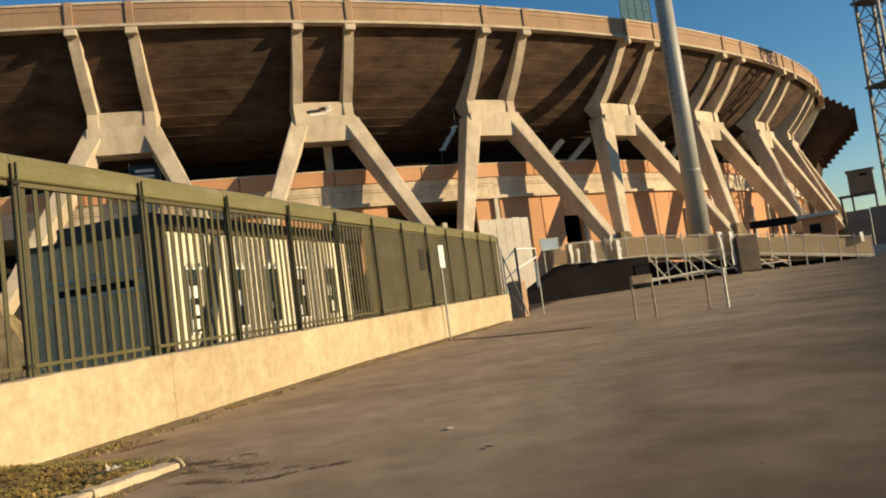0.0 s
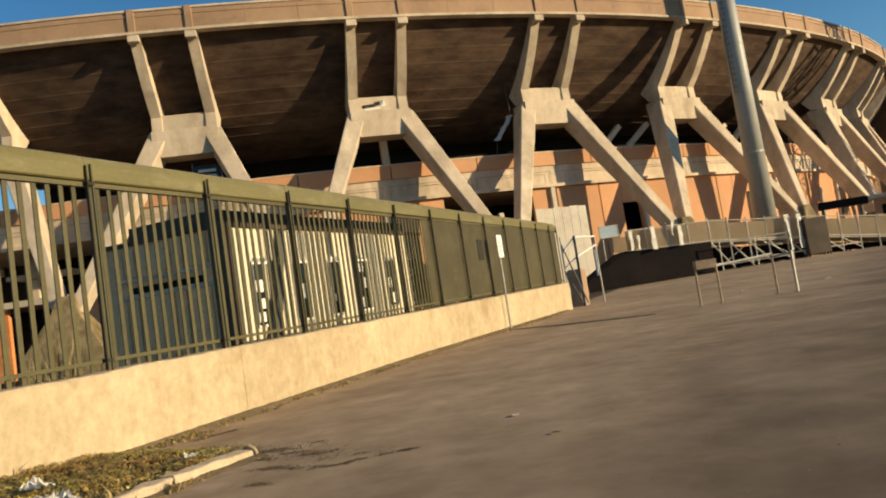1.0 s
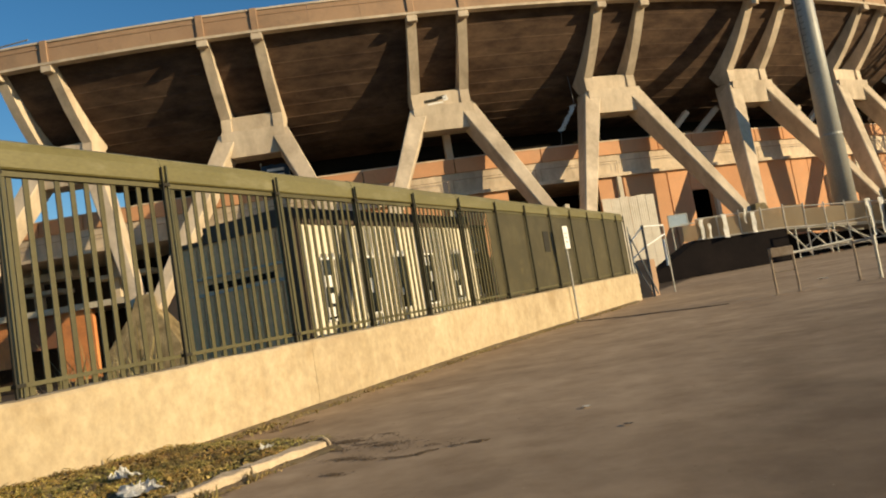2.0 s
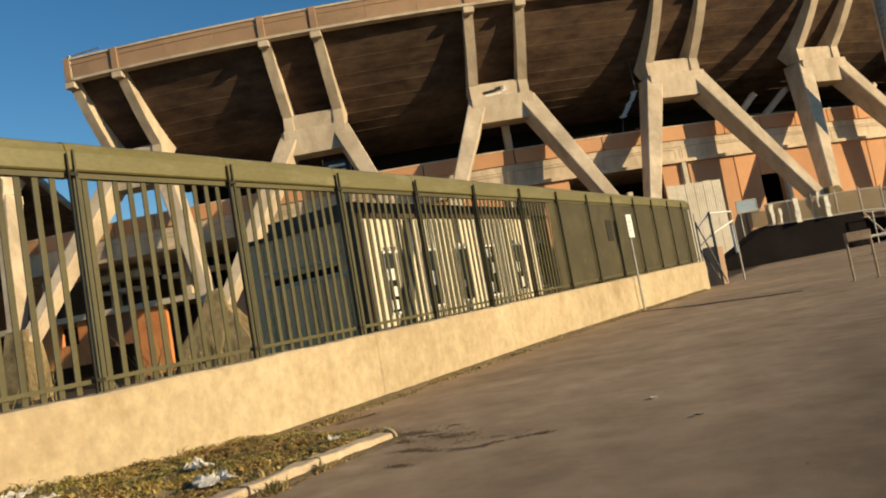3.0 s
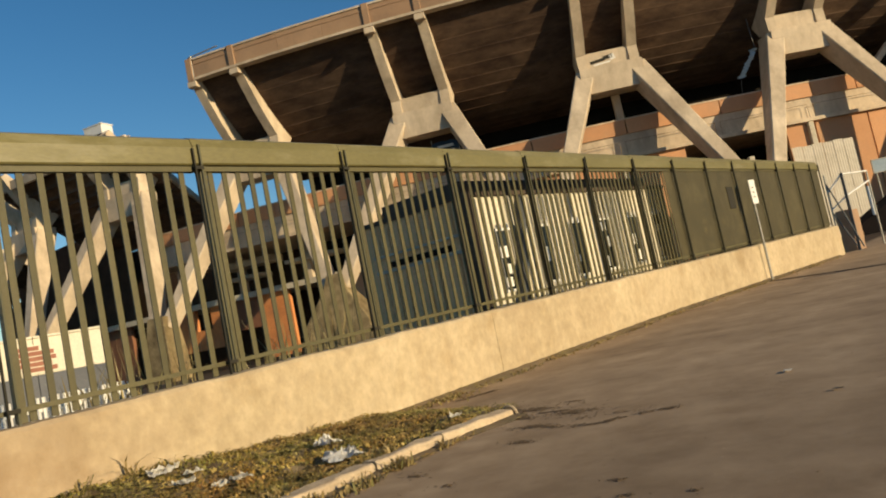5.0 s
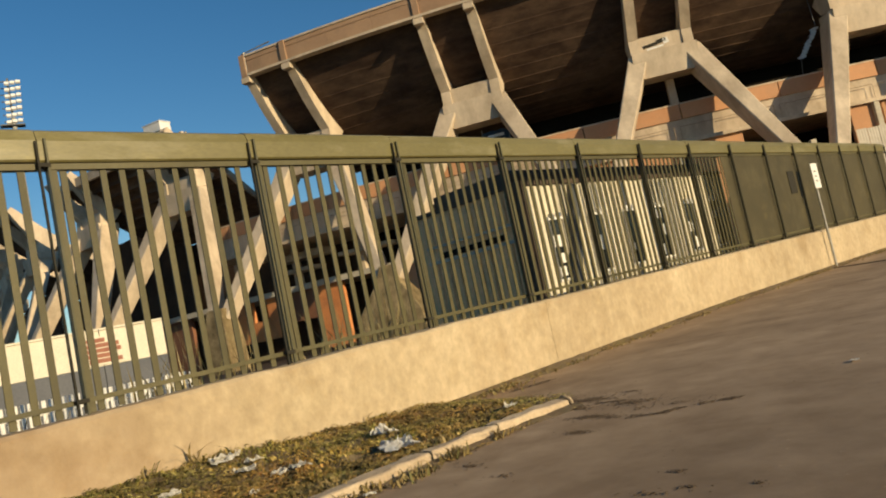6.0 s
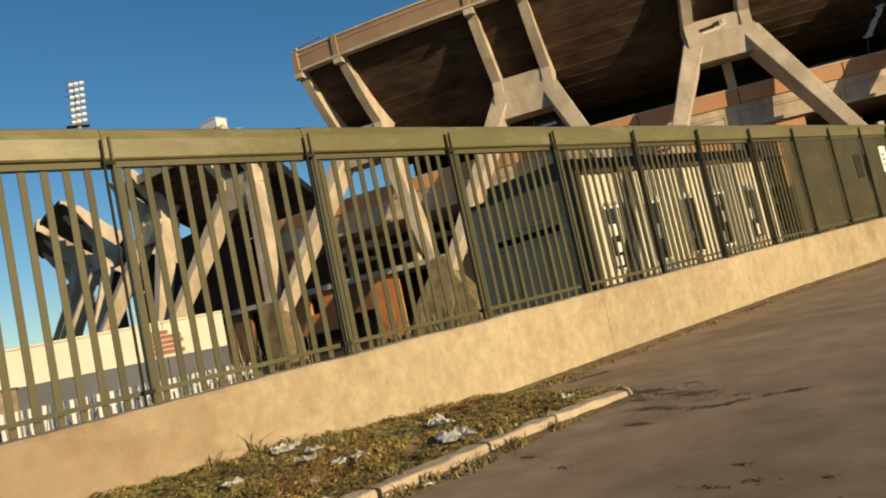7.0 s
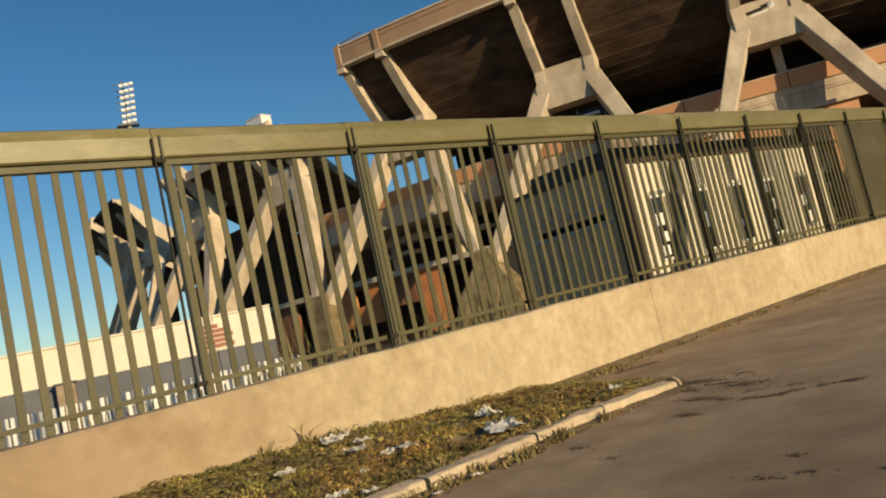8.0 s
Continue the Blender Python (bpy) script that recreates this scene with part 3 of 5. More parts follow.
def torn_sheet():
    """A ragged strip of pale sheeting caught under the stand."""
    c = ring(1.72, R_W + 0.3, 13.8)
    t, o = tangent(1.72), outward(1.72)
    th = thing("torn_sheet", "ragged pale blue strip of torn sheeting under the stand", "sheet", at=c)
    bm = bmesh.new()
    n, rows = 18, []
    for i in range(n + 1):
        u = i / n
        p = t * (-0.75 + 1.5 * u + 0.12 * noise.noise((u * 7, 1, 3))) + Vector((0, 0, -0.2 + 2.0 * u)) + o * (0.15 * noise.noise((u * 5, 8, 1)))
        w = 0.16 + 0.26 * abs(noise.noise((u * 9, 4, 4))) + 0.07 * (i % 2)
        rows.append((bm.verts.new(p - t * w), bm.verts.new(p + t * w * 0.9 + o * 0.05)))
    for i in range(n):
        bm.faces.new((rows[i][0], rows[i][1], rows[i + 1][1], rows[i + 1][0]))
    bmesh.ops.solidify(bm, geom=bm.faces[:], thickness=0.015)
    bmesh.ops.recalc_face_normals(bm, faces=bm.faces[:])
    part("sheet", bm, WHITE, th)
    part("rope", tube(t * 0.75 + Vector((0, 0, 1.8)), t * 0.9 - o * 0.6 + Vector((0, 0, soffit_z(R_W) - 13.6)), 0.03, n=5), STEEL_DARK, th)
    part("rope", tube(t * -0.75 + Vector((0, 0, -0.2)), t * -0.8 - o * 0.4 + Vector((0, 0, -1.6)), 0.03, n=5), STEEL_DARK, th)


torn_sheet()


def screen():
    c = ring(3.0, R_RIM + 0.1, 23.95)
    th = thing("net_screen", "green net screen on steel posts above the parapet", "screen", at=c)
    t = tangent(3.0)
    for x in (-1.9, -0.95, 0.0, 0.95, 1.9):
        part("post", tube(t * x, t * x + Vector((0, 0, 2.2)), 0.05, n=6), STEEL_DARK, th)
    for z in (0.15, 1.1, 2.1):
        part("rail", tube(t * -1.9 + Vector((0, 0, z)), t * 1.9 + Vector((0, 0, z)), 0.03, n=6), STEEL_DARK, th)
    for x in (-1.9, -0.95, 0.0, 0.95):
        part("net", beam(t * (x + 0.04) + Vector((0, 0, 1.1)), t * (x + 0.91) + Vector((0, 0, 1.1)), 0.012, 1.9, side=outward(3.0)), NET, th)


NET = material("green_net", ((0.03, 0.10, 0.09), (0.05, 0.13, 0.12)), 0.8, 2, 40, 0.1)
NET.node_tree.nodes["Principled BSDF"].inputs["Alpha"].default_value = 0.55
screen()

# chipped and painted marks on one crossbeam
t, o = tangent(1), outward(1)
c = ring(1, R_HAUNCH - 0.1, 16.95) + o * 0.665
mk = thing("painted_mark", "dark and white paint marks on a concrete crossbeam", "mark", at=c)
for x, z, w, h, m in ((-0.75, -0.12, 1.0, 0.22, OLIVE_DARK), (0.05, 0.05, 0.7, 0.28, OLIVE_DARK), (0.35, 0.0, 0.35, 0.4, WHITE), (-0.45, -0.34, 1.2, 0.12, WHITE)):
    part("mark", beam(t * (x - w / 2) + Vector((0, 0, z)), t * (x + w / 2) + Vector((0, 0, z + 0.1)), 0.03, h, side=o), m, mk)

# white box on the bare edge of the stand
def roof_box():
    c = ring(-1.99, R_RIM - 2.5, soffit_z(R_RIM - 2.5, True) + 1.7)
    th = thing("roof_cabin", "small white box cabin on the stand's bare edge", "cabin", at=c)
    t, o = tangent(-1.95), outward(-1.95)
    part("body", beam(Vector((0, 0, -0.1)) - t * 1.0, Vector((0, 0, -0.1)) + t * 1.0, 1.2, 0.8, side=o, bevel=0.03), WHITE, th)
    part("lid", beam(Vector((0, 0, 0.335)) - t * 1.05, Vector((0, 0, 0.335)) + t * 1.05, 1.3, 0.07, side=o), WHITE, th)


roof_box()


# the ragged end of the far stand
def far_stand():
    th = thing("far_stand", "dark stepped end of the far stand against the sky", "stand", at=(60.0, 109.0, 0))
    a = Vector((0.86, -0.5, 0))
    d = Vector((0.5, 0.86, 0))
    n = 9
    lower = [Vector((0, 0, 12.6)) - a * 6.6, Vector((0, 0, 13.4)) - a * 2.9]
    upper = []
    for i in range(n):
        u = i / n
        x = -2.4 + 5.4 * u
        z = 15.2 + 5.2 * u
        lower += [a * x + Vector((0, 0, z)), a * (x + 0.78) + Vector((0, 0, z))]
    for i in range(6):
        x, z = 3.2 - 0.72 * i, 20.8 + 0.58 * i
        upper += [a * x + Vector((0, 0, z)), a * x + Vector((0, 0, z + 0.66))]
    upper += [a * -1.2 + Vector((0, 0, 24.3)), a * -6.6 + Vector((0, 0, 24.3))]
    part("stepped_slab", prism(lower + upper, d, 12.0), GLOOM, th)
    for x in (-6.2, -4.6):
        part("prop", beam(a * x + Vector((0, 0, 0)), a * x + Vector((0, 0, 16.0)), 0.7, 0.7, side=a), STEEL_DARK, th)


far_stand()

# ---- the wall and the fence ----
FENCE_S, POST0, PITCH = 6.386, 2.255, 1.955
FA = math.atan2(AL.y, AL.x)


def fplace(l, s, z):
    p = AL * l + NL * (FENCE_S + s)
    return Vector((p.x, p.y, 0.0203 * l + z))


def fsweep(profile, ls, bm=None):
    """A solid along the fence with the profile of (s, z) points."""
    bm = bm or bmesh.new()
    rows = [[bm.verts.new(fplace(l, a, z)) for a, z in profile] for l in ls]
    m = len(profile)
    for i in range(len(ls) - 1):
        for j in range(m):
            bm.faces.new((rows[i][j], rows[i + 1][j], rows[i + 1][(j + 1) % m], rows[i][(j + 1) % m]))
    bm.faces.new(rows[0])
    bm.faces.new(rows[-1][::-1])
    bmesh.ops.recalc_face_normals(bm, faces=bm.faces[:])
    return bm


def plinth(l0, l1):
    n = max(2, int((l1 - l0) / 0.12))
    bm = bmesh.new()
    prof = [(-0.24, -0.7), (-0.24, 0.2), (-0.24, 0.55), (-0.24, 0.84), (-0.215, 0.872), (-0.1, 0.88), (0.12, 0.88), (0.2, 0.85), (0.2, -0.7)]
    rows = []
    for i in range(n + 1):
        l = l0 + (l1 - l0) * i / n
        row = []
        for a, z in prof:
            d = 0.012 * noise.noise((l * 0.9, z * 1.2, 3)) + 0.006 * noise.noise((l * 5, z * 6, 9))
            zz = z + (0.014 * noise.noise((l * 1.3, 7, 0)) + 0.010 * noise.noise((l * 6.0, 2, 0)) if z > 0.8 else 0)
            row.append(bm.verts.new(fplace(l, a + d, zz)))
        rows.append(row)
    m = len(prof)
    for i in range(n):
        for j in range(m):
            bm.faces.new((rows[i][j], rows[i + 1][j], rows[i + 1][(j + 1) % m], rows[i][(j + 1) % m]))
    bm.faces.new(rows[0])
    bm.faces.new(rows[-1][::-1])
    bmesh.ops.recalc_face_normals(bm, faces=bm.faces[:])
    return bm


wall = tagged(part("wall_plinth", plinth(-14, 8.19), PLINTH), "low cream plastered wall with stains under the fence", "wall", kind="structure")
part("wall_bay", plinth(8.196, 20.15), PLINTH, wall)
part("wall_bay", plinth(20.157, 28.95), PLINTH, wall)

fence = thing("perimeter_fence", "olive green steel bar fence with deep top board on plaster wall", "fence")
OLIVE_DIM = material("dull_olive_sheet", ((0.046, 0.037, 0.0125), (0.064, 0.051, 0.018)), 0.7, 0.8, 25, 0.1, dirt=(0.095, 0.078, 0.034), dirt_scale=1.2, per_piece=0.12)
blotch(OLIVE_DIM, 1.6, (1.0, 1.0, 1.0), (1.7, 1.65, 1.6), (1, 1, 1.4), lo=0.60, hi=0.72, detail=9)
OLIVE_POST = material("lit_olive_bar", ((0.055, 0.052, 0.021), (0.075, 0.070, 0.029)), 0.6, 0.8, 25, 0.2)
SLAT = mesh_from("slat", box(-0.028, -0.009, 0, 0.028, 0.009, 2.04, 0.004), OLIVE)
STILE = mesh_from("stile", box(-0.038, -0.025, 0, 0.038, 0.025, 2.04), OLIVE)
# Post bars: the left coloured dark for shade, the right olive as lit.
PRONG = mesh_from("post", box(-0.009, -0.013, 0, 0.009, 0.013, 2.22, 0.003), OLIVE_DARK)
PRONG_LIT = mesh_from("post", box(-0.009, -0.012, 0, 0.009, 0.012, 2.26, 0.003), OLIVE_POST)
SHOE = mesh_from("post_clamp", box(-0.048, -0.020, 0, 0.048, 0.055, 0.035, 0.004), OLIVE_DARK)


def along(name, mesh, l, s, z):
    ob = part(name, mesh, None, fence)
    ob.location = fplace(l, s, z)
    ob.rotation_euler = (0, 0, FA)
    return ob


rng = random.Random(4)
ends = [POST0 + n * PITCH for n in range(-6, 14)] + [28.86]
for n, l in enumerate(ends):
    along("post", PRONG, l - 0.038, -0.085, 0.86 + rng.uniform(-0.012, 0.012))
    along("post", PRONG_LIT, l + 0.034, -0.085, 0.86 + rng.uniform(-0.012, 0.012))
    along("post_clamp", SHOE, l, -0.085, 0.97)
    along("post_clamp", SHOE, l, -0.085, 2.87)
    if n == len(ends) - 1:
        break
    l1 = ends[n + 1]
    z = rng.uniform(-0.006, 0.006)
    part("top_board", fsweep([(-0.045, 2.925 + z), (-0.062, 2.94 + z), (-0.066, 3.10 + z), (-0.03, 3.19 + z), (0.05, 3.225 + z), (0.075, 3.20 + z), (0.075, 2.925 + z)], [l - 0.015, l1 - 0.022]), OLIVE_BOARD, fence)
    part("top_rail", fsweep([(-0.035, 2.865), (-0.035, 2.915), (0.035, 2.915), (0.035, 2.865)], [l + 0.012, l1 - 0.012]), OLIVE, fence)
    part("bottom_rail", fsweep([(-0.033, 0.965), (-0.033, 1.005), (0.033, 1.005), (0.033, 0.965)], [l + 0.012, l1 - 0.012]), OLIVE, fence)
    along("stile", STILE, l + 0.080, 0, 0.885)
    if l > 13.5:
        part("backing_sheet", fsweep([(-0.020, 0.93), (-0.020, 2.90), (-0.012, 2.90), (-0.012, 0.93)], [max(15.5, l + 0.005), l1 - 0.005]), OLIVE_DIM, fence, "dull olive backing sheet")
    for i in range(1, 12):
        x = l + 0.005 + 0.1633 * i
        if l1 - x > 0.1:
            along("slat", SLAT, x, 0, 0.885)


# a dark patch let into one backing sheet
part("vent", fsweep([(-0.034, 1.90), (-0.034, 2.46), (-0.021, 2.46), (-0.021, 1.90)], [19.16, 19.62]), OLIVE_DARK, fence, "dark square vent in the sheet")


# sign on a pole at the wall's foot
def sign_post():
    base = yard(19.95, 6.02, -0.15)
    th = thing("sign_post", "thin grey pole with a small upright white sign", "sign", at=base)
    part("pole", tube((0, 0, 0), (0, 0, 2.75), 0.03, n=8), GALV, th)
    c = -NL * 0.05
    pl = part("plate", beam(c + Vector((0, 0, 2.12)), c + Vector((0, 0, 2.74)), 0.26, 0.015, side=(AL + NL * -0.25), bevel=0.003), WHITE, th)
    for z in (2.3, 2.42, 2.54):
        part("text_bar", beam(c - NL * 0.012 - AL * 0.07 + Vector((0, 0, z)), c - NL * 0.012 + AL * 0.07 + Vector((0, 0, z)), 0.006, 0.035, side=NL), STEEL_DARK, pl)


sign_post()


# ---- the cabin behind the fence ----
def cabin():
    l0, l1, s0, s1 = 9.04, 16.35, 0.46, 2.70
    def spot(l, s, z):
        return fplace(l, s, z)

    base = spot(l0, s0, -0.1)
    th = thing("site_cabin", "long cream portable cabin with a slate-green end wall", "cabin", at=base)

    def put(name, l, s, z, mat, parent=th, label=""):
        bm = bmesh.new()
        c = []
        for zz in z:
            c += [spot(l[0], s[0], zz), spot(l[1], s[0], zz), spot(l[1], s[1], zz), spot(l[0], s[1], zz)]
        hexa(bm, [p - base for p in c])
        bmesh.ops.recalc_face_normals(bm, faces=bm.faces[:])
        return part(name, bm, mat, parent, label)

    put("floor_frame", (l0, l1), (s0 + 0.02, s1 - 0.02), (-0.1, 0.12), STEEL_DARK)
    put("roof", (l0 - 0.04, l1 + 0.04), (s0 - 0.05, s1 + 0.05), (2.60, 2.67), RUST_DARK)
    # Dark block added over the roof to fill the dark band there.
    put("roof_duct", (l0 + 0.25, l1 - 0.2), (s0 + 0.25, s1 - 0.3), (2.67, 2.92), RUST_DARK)
    put("back_wall", (l0, l1), (s1 - 0.08, s1), (0.12, 2.60), SLATE)
    put("end_wall", (l1 - 0.08, l1), (s0, s1 - 0.08), (0.12, 2.60), SLATE)
    w = put("end_wall", (l0, l0 + 0.06), (s0 + 0.02, s1 - 0.08), (0.12, 2.60), SLATE, label="dark slate-green panelled end wall")
    n = 9
    for i in range(n):
        a = s0 + 0.06 + (s1 - s0 - 0.2) * i / n
        put("end_panel", (l0 - 0.03, l0), (a, a + (s1 - s0 - 0.2) / n - 0.03), (0.2, 1.78), SLATE, w)
        put("end_panel", (l0 - 0.03, l0), (a, a + (s1 - s0 - 0.2) / n - 0.03), (2.12, 2.55), SLATE, w)
    put("louvre", (l0 - 0.02, l0), (s0 + 0.4, s1 - 0.5), (1.86, 1.96), DARK, w)
    put("rail", (l0 - 0.05, l0), (s0 + 0.1, s1 - 0.2), (1.79, 1.84), GALV, w)
    put("rail", (l0 - 0.05, l0), (s0 + 0.1, s1 - 0.2), (2.05, 2.09), GALV, w)
    put("corner_post", (l0 - 0.05, l0 + 0.1), (s0 - 0.05, s0 + 0.06), (0.0, 2.60), RUST_DARK)
    fr = put("front_wall", (l0 + 0.1, l1), (s0, s0 + 0.06), (0.12, 2.60), CREAM, label="cream panelled front wall")
    wins = [9.62, 10.80, 11.92, 13.05, 14.30, 15.50]
    x = l0 + 0.12
    for i in range(36):
        a = x + i * (l1 - x) / 36
        b = a + (l1 - x) / 36 - 0.035
        mid = (a + b) / 2
        near = [q for q in wins if q - 0.05 < mid < q + 0.42]
        if near:
            put("front_panel", (a, b), (s0 - 0.025, s0), (2.08, 2.57), CREAM, fr)
            put("front_panel", (a, b), (s0 - 0.025, s0), (0.16, 1.06), CREAM, fr)
        else:
            put("front_panel", (a, b), (s0 - 0.025, s0), (0.16, 2.57), CREAM, fr)
    r2 = random.Random(8)
    for q in wins:
        wi = put("window", (q, q + 0.36), (s0 - 0.02, s0 - 0.002), (1.10, 2.04), GLASSY, fr, "narrow dark window with papers behind")
        for z in (1.08, 2.05):
            put("window_frame", (q - 0.03, q + 0.39), (s0 - 0.05, s0 - 0.003), (z - 0.02, z + 0.02), WHITE, wi)
        for e in (0, 1):
            put("window_frame", (q - 0.03 + e * 0.39, q + e * 0.39), (s0 - 0.05, s0 - 0.003), (1.10, 2.03), GALV, wi)
        for e in (0.02, 0.22):
            put("bracket", (q + e, q + e + 0.10), (s0 - 0.07, s0 - 0.003), (2.07, 2.13), WHITE, wi, "small white hinge bracket")
        z = 1.14
        while z < 1.85:
            h = r2.uniform(0.12, 0.26)
            a = q + r2.choice((0.02, 0.05, 0.14))
            if r2.random() < 0.75:
                put("notice", (a, a + r2.uniform(0.10, 0.20)), (s0 - 0.024, s0 - 0.021), (z, min(z + h, 2.0)), WHITE, wi)
            z += h + r2.uniform(0.04, 0.18)
    # a raking strut leant before the front
    part("strut", beam(spot(9.55, s0 - 0.22, 0.05) - base, spot(10.42, s0 - 0.08, 2.55) - base, 0.15, 0.09, side=AL), STEEL_DARK, th)


RUST_DARK = material("dark_brown_steel", ((0.055, 0.038, 0.025), (0.085, 0.058, 0.037)), 0.8, 1, 10, 0.2)
GLASSY = material("dark_window_glass", ((0.02, 0.024, 0.026), (0.03, 0.035, 0.036)), 0.15, 1, 3, 0.0)
cabin()


# ---- behind the fence, towards the open end ----
def far_wall():
    c = Vector((-25.2, 16.4, 0))
    n = Vector((0.838, -0.545, 0))
    t = Vector((0.545, 0.838, 0))
    th = thing("boundary_wall", "long cream rendered wall with blue-grey dado", "wall", at=c)
    x = -30.0
    while x < 5.2:
        w = 3.0 if x + 3.0 < 5.2 else 5.2 - x
        a, b = t * (x + 0.01), t * (x + w - 0.01)
        part("wall_bay", beam(a + Vector((0, 0, 2.58)), b + Vector((0, 0, 2.58)), 0.3, 1.27, side=n, bevel=0.01), CREAM, th)
        part("dado", beam(a + Vector((0, 0, 0.97)), b + Vector((0, 0, 0.97)), 0.34, 1.93, side=n, bevel=0.01), DADO, th)
        part("coping", beam(a + Vector((0, 0, 3.26)), b + Vector((0, 0, 3.26)), 0.42, 0.08, side=n, bevel=0.01), CREAM, th)
        x += w
    s = thing("wall_sign", "red-brown painted notice with unreadable lines on cream wall", "sign", at=c + t * 3.05 + n * 0.16 + Vector((0, 0, 2.5)))
    part("sign_board", beam(-t * 0.75, t * 0.75, 0.03, 1.0, side=n, bevel=0.004), CREAM, s)
    for i, (w0, w1) in enumerate(((-0.55, 0.1), (-0.6, 0.55), (-0.6, 0.6), (-0.6, 0.45), (-0.5, 0.6))):
        z = 0.38 - i * 0.185
        part("text_bar", beam(t * w0 + n * 0.02 + Vector((0, 0, z)), t * w1 + n * 0.02 + Vector((0, 0, z)), 0.012, 0.15, side=n), REDBROWN, s)
    box_ = thing("meter_box", "dark brown metal box at the cream wall", "box", at=c + t * -2.2 + n * 0.5)
    part("body", beam(Vector((0, 0, 0.0)), Vector((0, 0, 1.9)), 0.6, 0.45, side=t, bevel=0.02), RUST, box_)
    part("lid", beam(Vector((0, 0, 1.9)), Vector((0, 0, 1.97)), 0.7, 0.55, side=t, bevel=0.01), STEEL_DARK, box_)


DADO = material("blue_grey_paint", ((0.10, 0.105, 0.12), (0.14, 0.145, 0.16)), 0.8, 0.5, 10, 0.2)
REDBROWN = material("red_brown_paint", ((0.28, 0.10, 0.06), (0.36, 0.15, 0.09)), 0.7, 2, 20, 0.1)
far_wall()


def picket_fence():
    c = Vector((-10.4, 6.7, 0))
    n = Vector((0.838, -0.545, 0))
    t = Vector((0.545, 0.838, 0))
    th = thing("picket_fence", "white painted picket fence behind the bar fence", "fence", at=c)
    me = mesh_from("picket", box(-0.028, -0.012, 0.05, 0.028, 0.012, 1.12, 0.004), WHITE)
    n_ = 74
    for i in range(n_):
        ob = part("picket", me, None, th)
        ob.location = t * (-4.1 + 0.0885 * i)
        ob.rotation_euler = (0, 0, math.atan2(t.y, t.x))
    for z in (0.3, 0.95):
        part("rail", beam(t * -4.2 - n * 0.03 + Vector((0, 0, z)), t * 2.45 - n * 0.03 + Vector((0, 0, z)), 0.03, 0.07, side=n), WHITE, th)
    for x in (-4.2, -1.98, 0.24, 2.48):
        part("post", beam(t * x - n * 0.06 + Vector((0, 0, -0.2)), t * x - n * 0.06 + Vector((0, 0, 1.1)), 0.08, 0.08, side=t), WHITE, th)


picket_fence()


# ---- masts and towers ----
def mast():
    th = thing("floodlight_mast", "tall tapered grey steel floodlight mast", "mast", at=(21.75, 61.8, 0.8))
    part("pole", tube((0, 0, 0), (0, 0, 34), 0.87, 0.60, 24), MAST, th, smooth=True)
    part("base_flange", tube((0, 0, -0.1), (0, 0, 0.12), 1.25, n=24), MAST, th)
    for z in (9.0, 18.0, 27.0):
        r = 0.87 - 0.27 * z / 34 + 0.02
        part("joint_band", tube((0, 0, z), (0, 0, z + 0.18), r, n=24), MAST, th)
    w = Vector((-0.82, -0.57, 0))
    lad = part("ladder", tube(w * 0.95 + Vector((0, 0, 14)), w * 0.78 + Vector((0, 0, 34)), 0.035, n=6), STEEL_DARK, th, "narrow dark access ladder")
    for i in range(40):
        z = 14 + i * 0.5
        r = 0.95 - 0.17 * (z - 14) / 20
        s = Vector((-w.y, w.x, 0))
        part("rung", tube(w * r + Vector((0, 0, z)), w * r + s * 0.42 + Vector((0, 0, z)), 0.025, n=5), STEEL_DARK, lad)


mast()


def lattice_tower(at, width, height, turn, label):
    th = thing("lattice_tower", label, "tower", at=at)
    R = Matrix.Rotation(turn, 3, "Z")
    legs = [R @ Vector((x * width / 2, y * width / 2, 0)) for x, y in ((-1, -1), (1, -1), (1, 1), (-1, 1))]

    def leg(i, z):
        u = 1.0 - 0.25 * z / height
        return legs[i % 4] * u + Vector((0, 0, z))

    for i in range(4):
        part("leg", beam(leg(i, 0), leg(i, height), 0.26, 0.26, side=R @ Vector((1, 0, 0))), STEEL_DARK, th)
    step = width * 1.05
    n = int(height / step)
    for j in range(n):
        z0, z1 = j * step, (j + 1) * step
        for i in range(4):
            a = Vector((0.3, 0.7, 0.2))
            part("brace", beam(leg(i, z0), leg(i + 1, z1), 0.09, 0.09, side=a), STEEL_DARK, th)
            part("brace", beam(leg(i + 1, z0), leg(i, z1), 0.09, 0.09, side=a), STEEL_DARK, th)
            part("strut", beam(leg(i, z1), leg(i + 1, z1), 0.11, 0.11, side=a), STEEL_DARK, th)
    for z in (17.3, 26.2):
        bm = beam(Vector((0, 0, z)) - R @ Vector((width * 0.55, 0, 0)), Vector((0, 0, z)) + R @ Vector((width * 0.55, 0, 0)), width * 1.1, 0.25, side=R @ Vector((0, 1, 0)))
        part("platform", bm, STEEL_DARK, th)
    return th


lattice_tower((48.0, 75.3, 0.8), 2.9, 44, 0.35, "tall dark steel lattice floodlight tower")


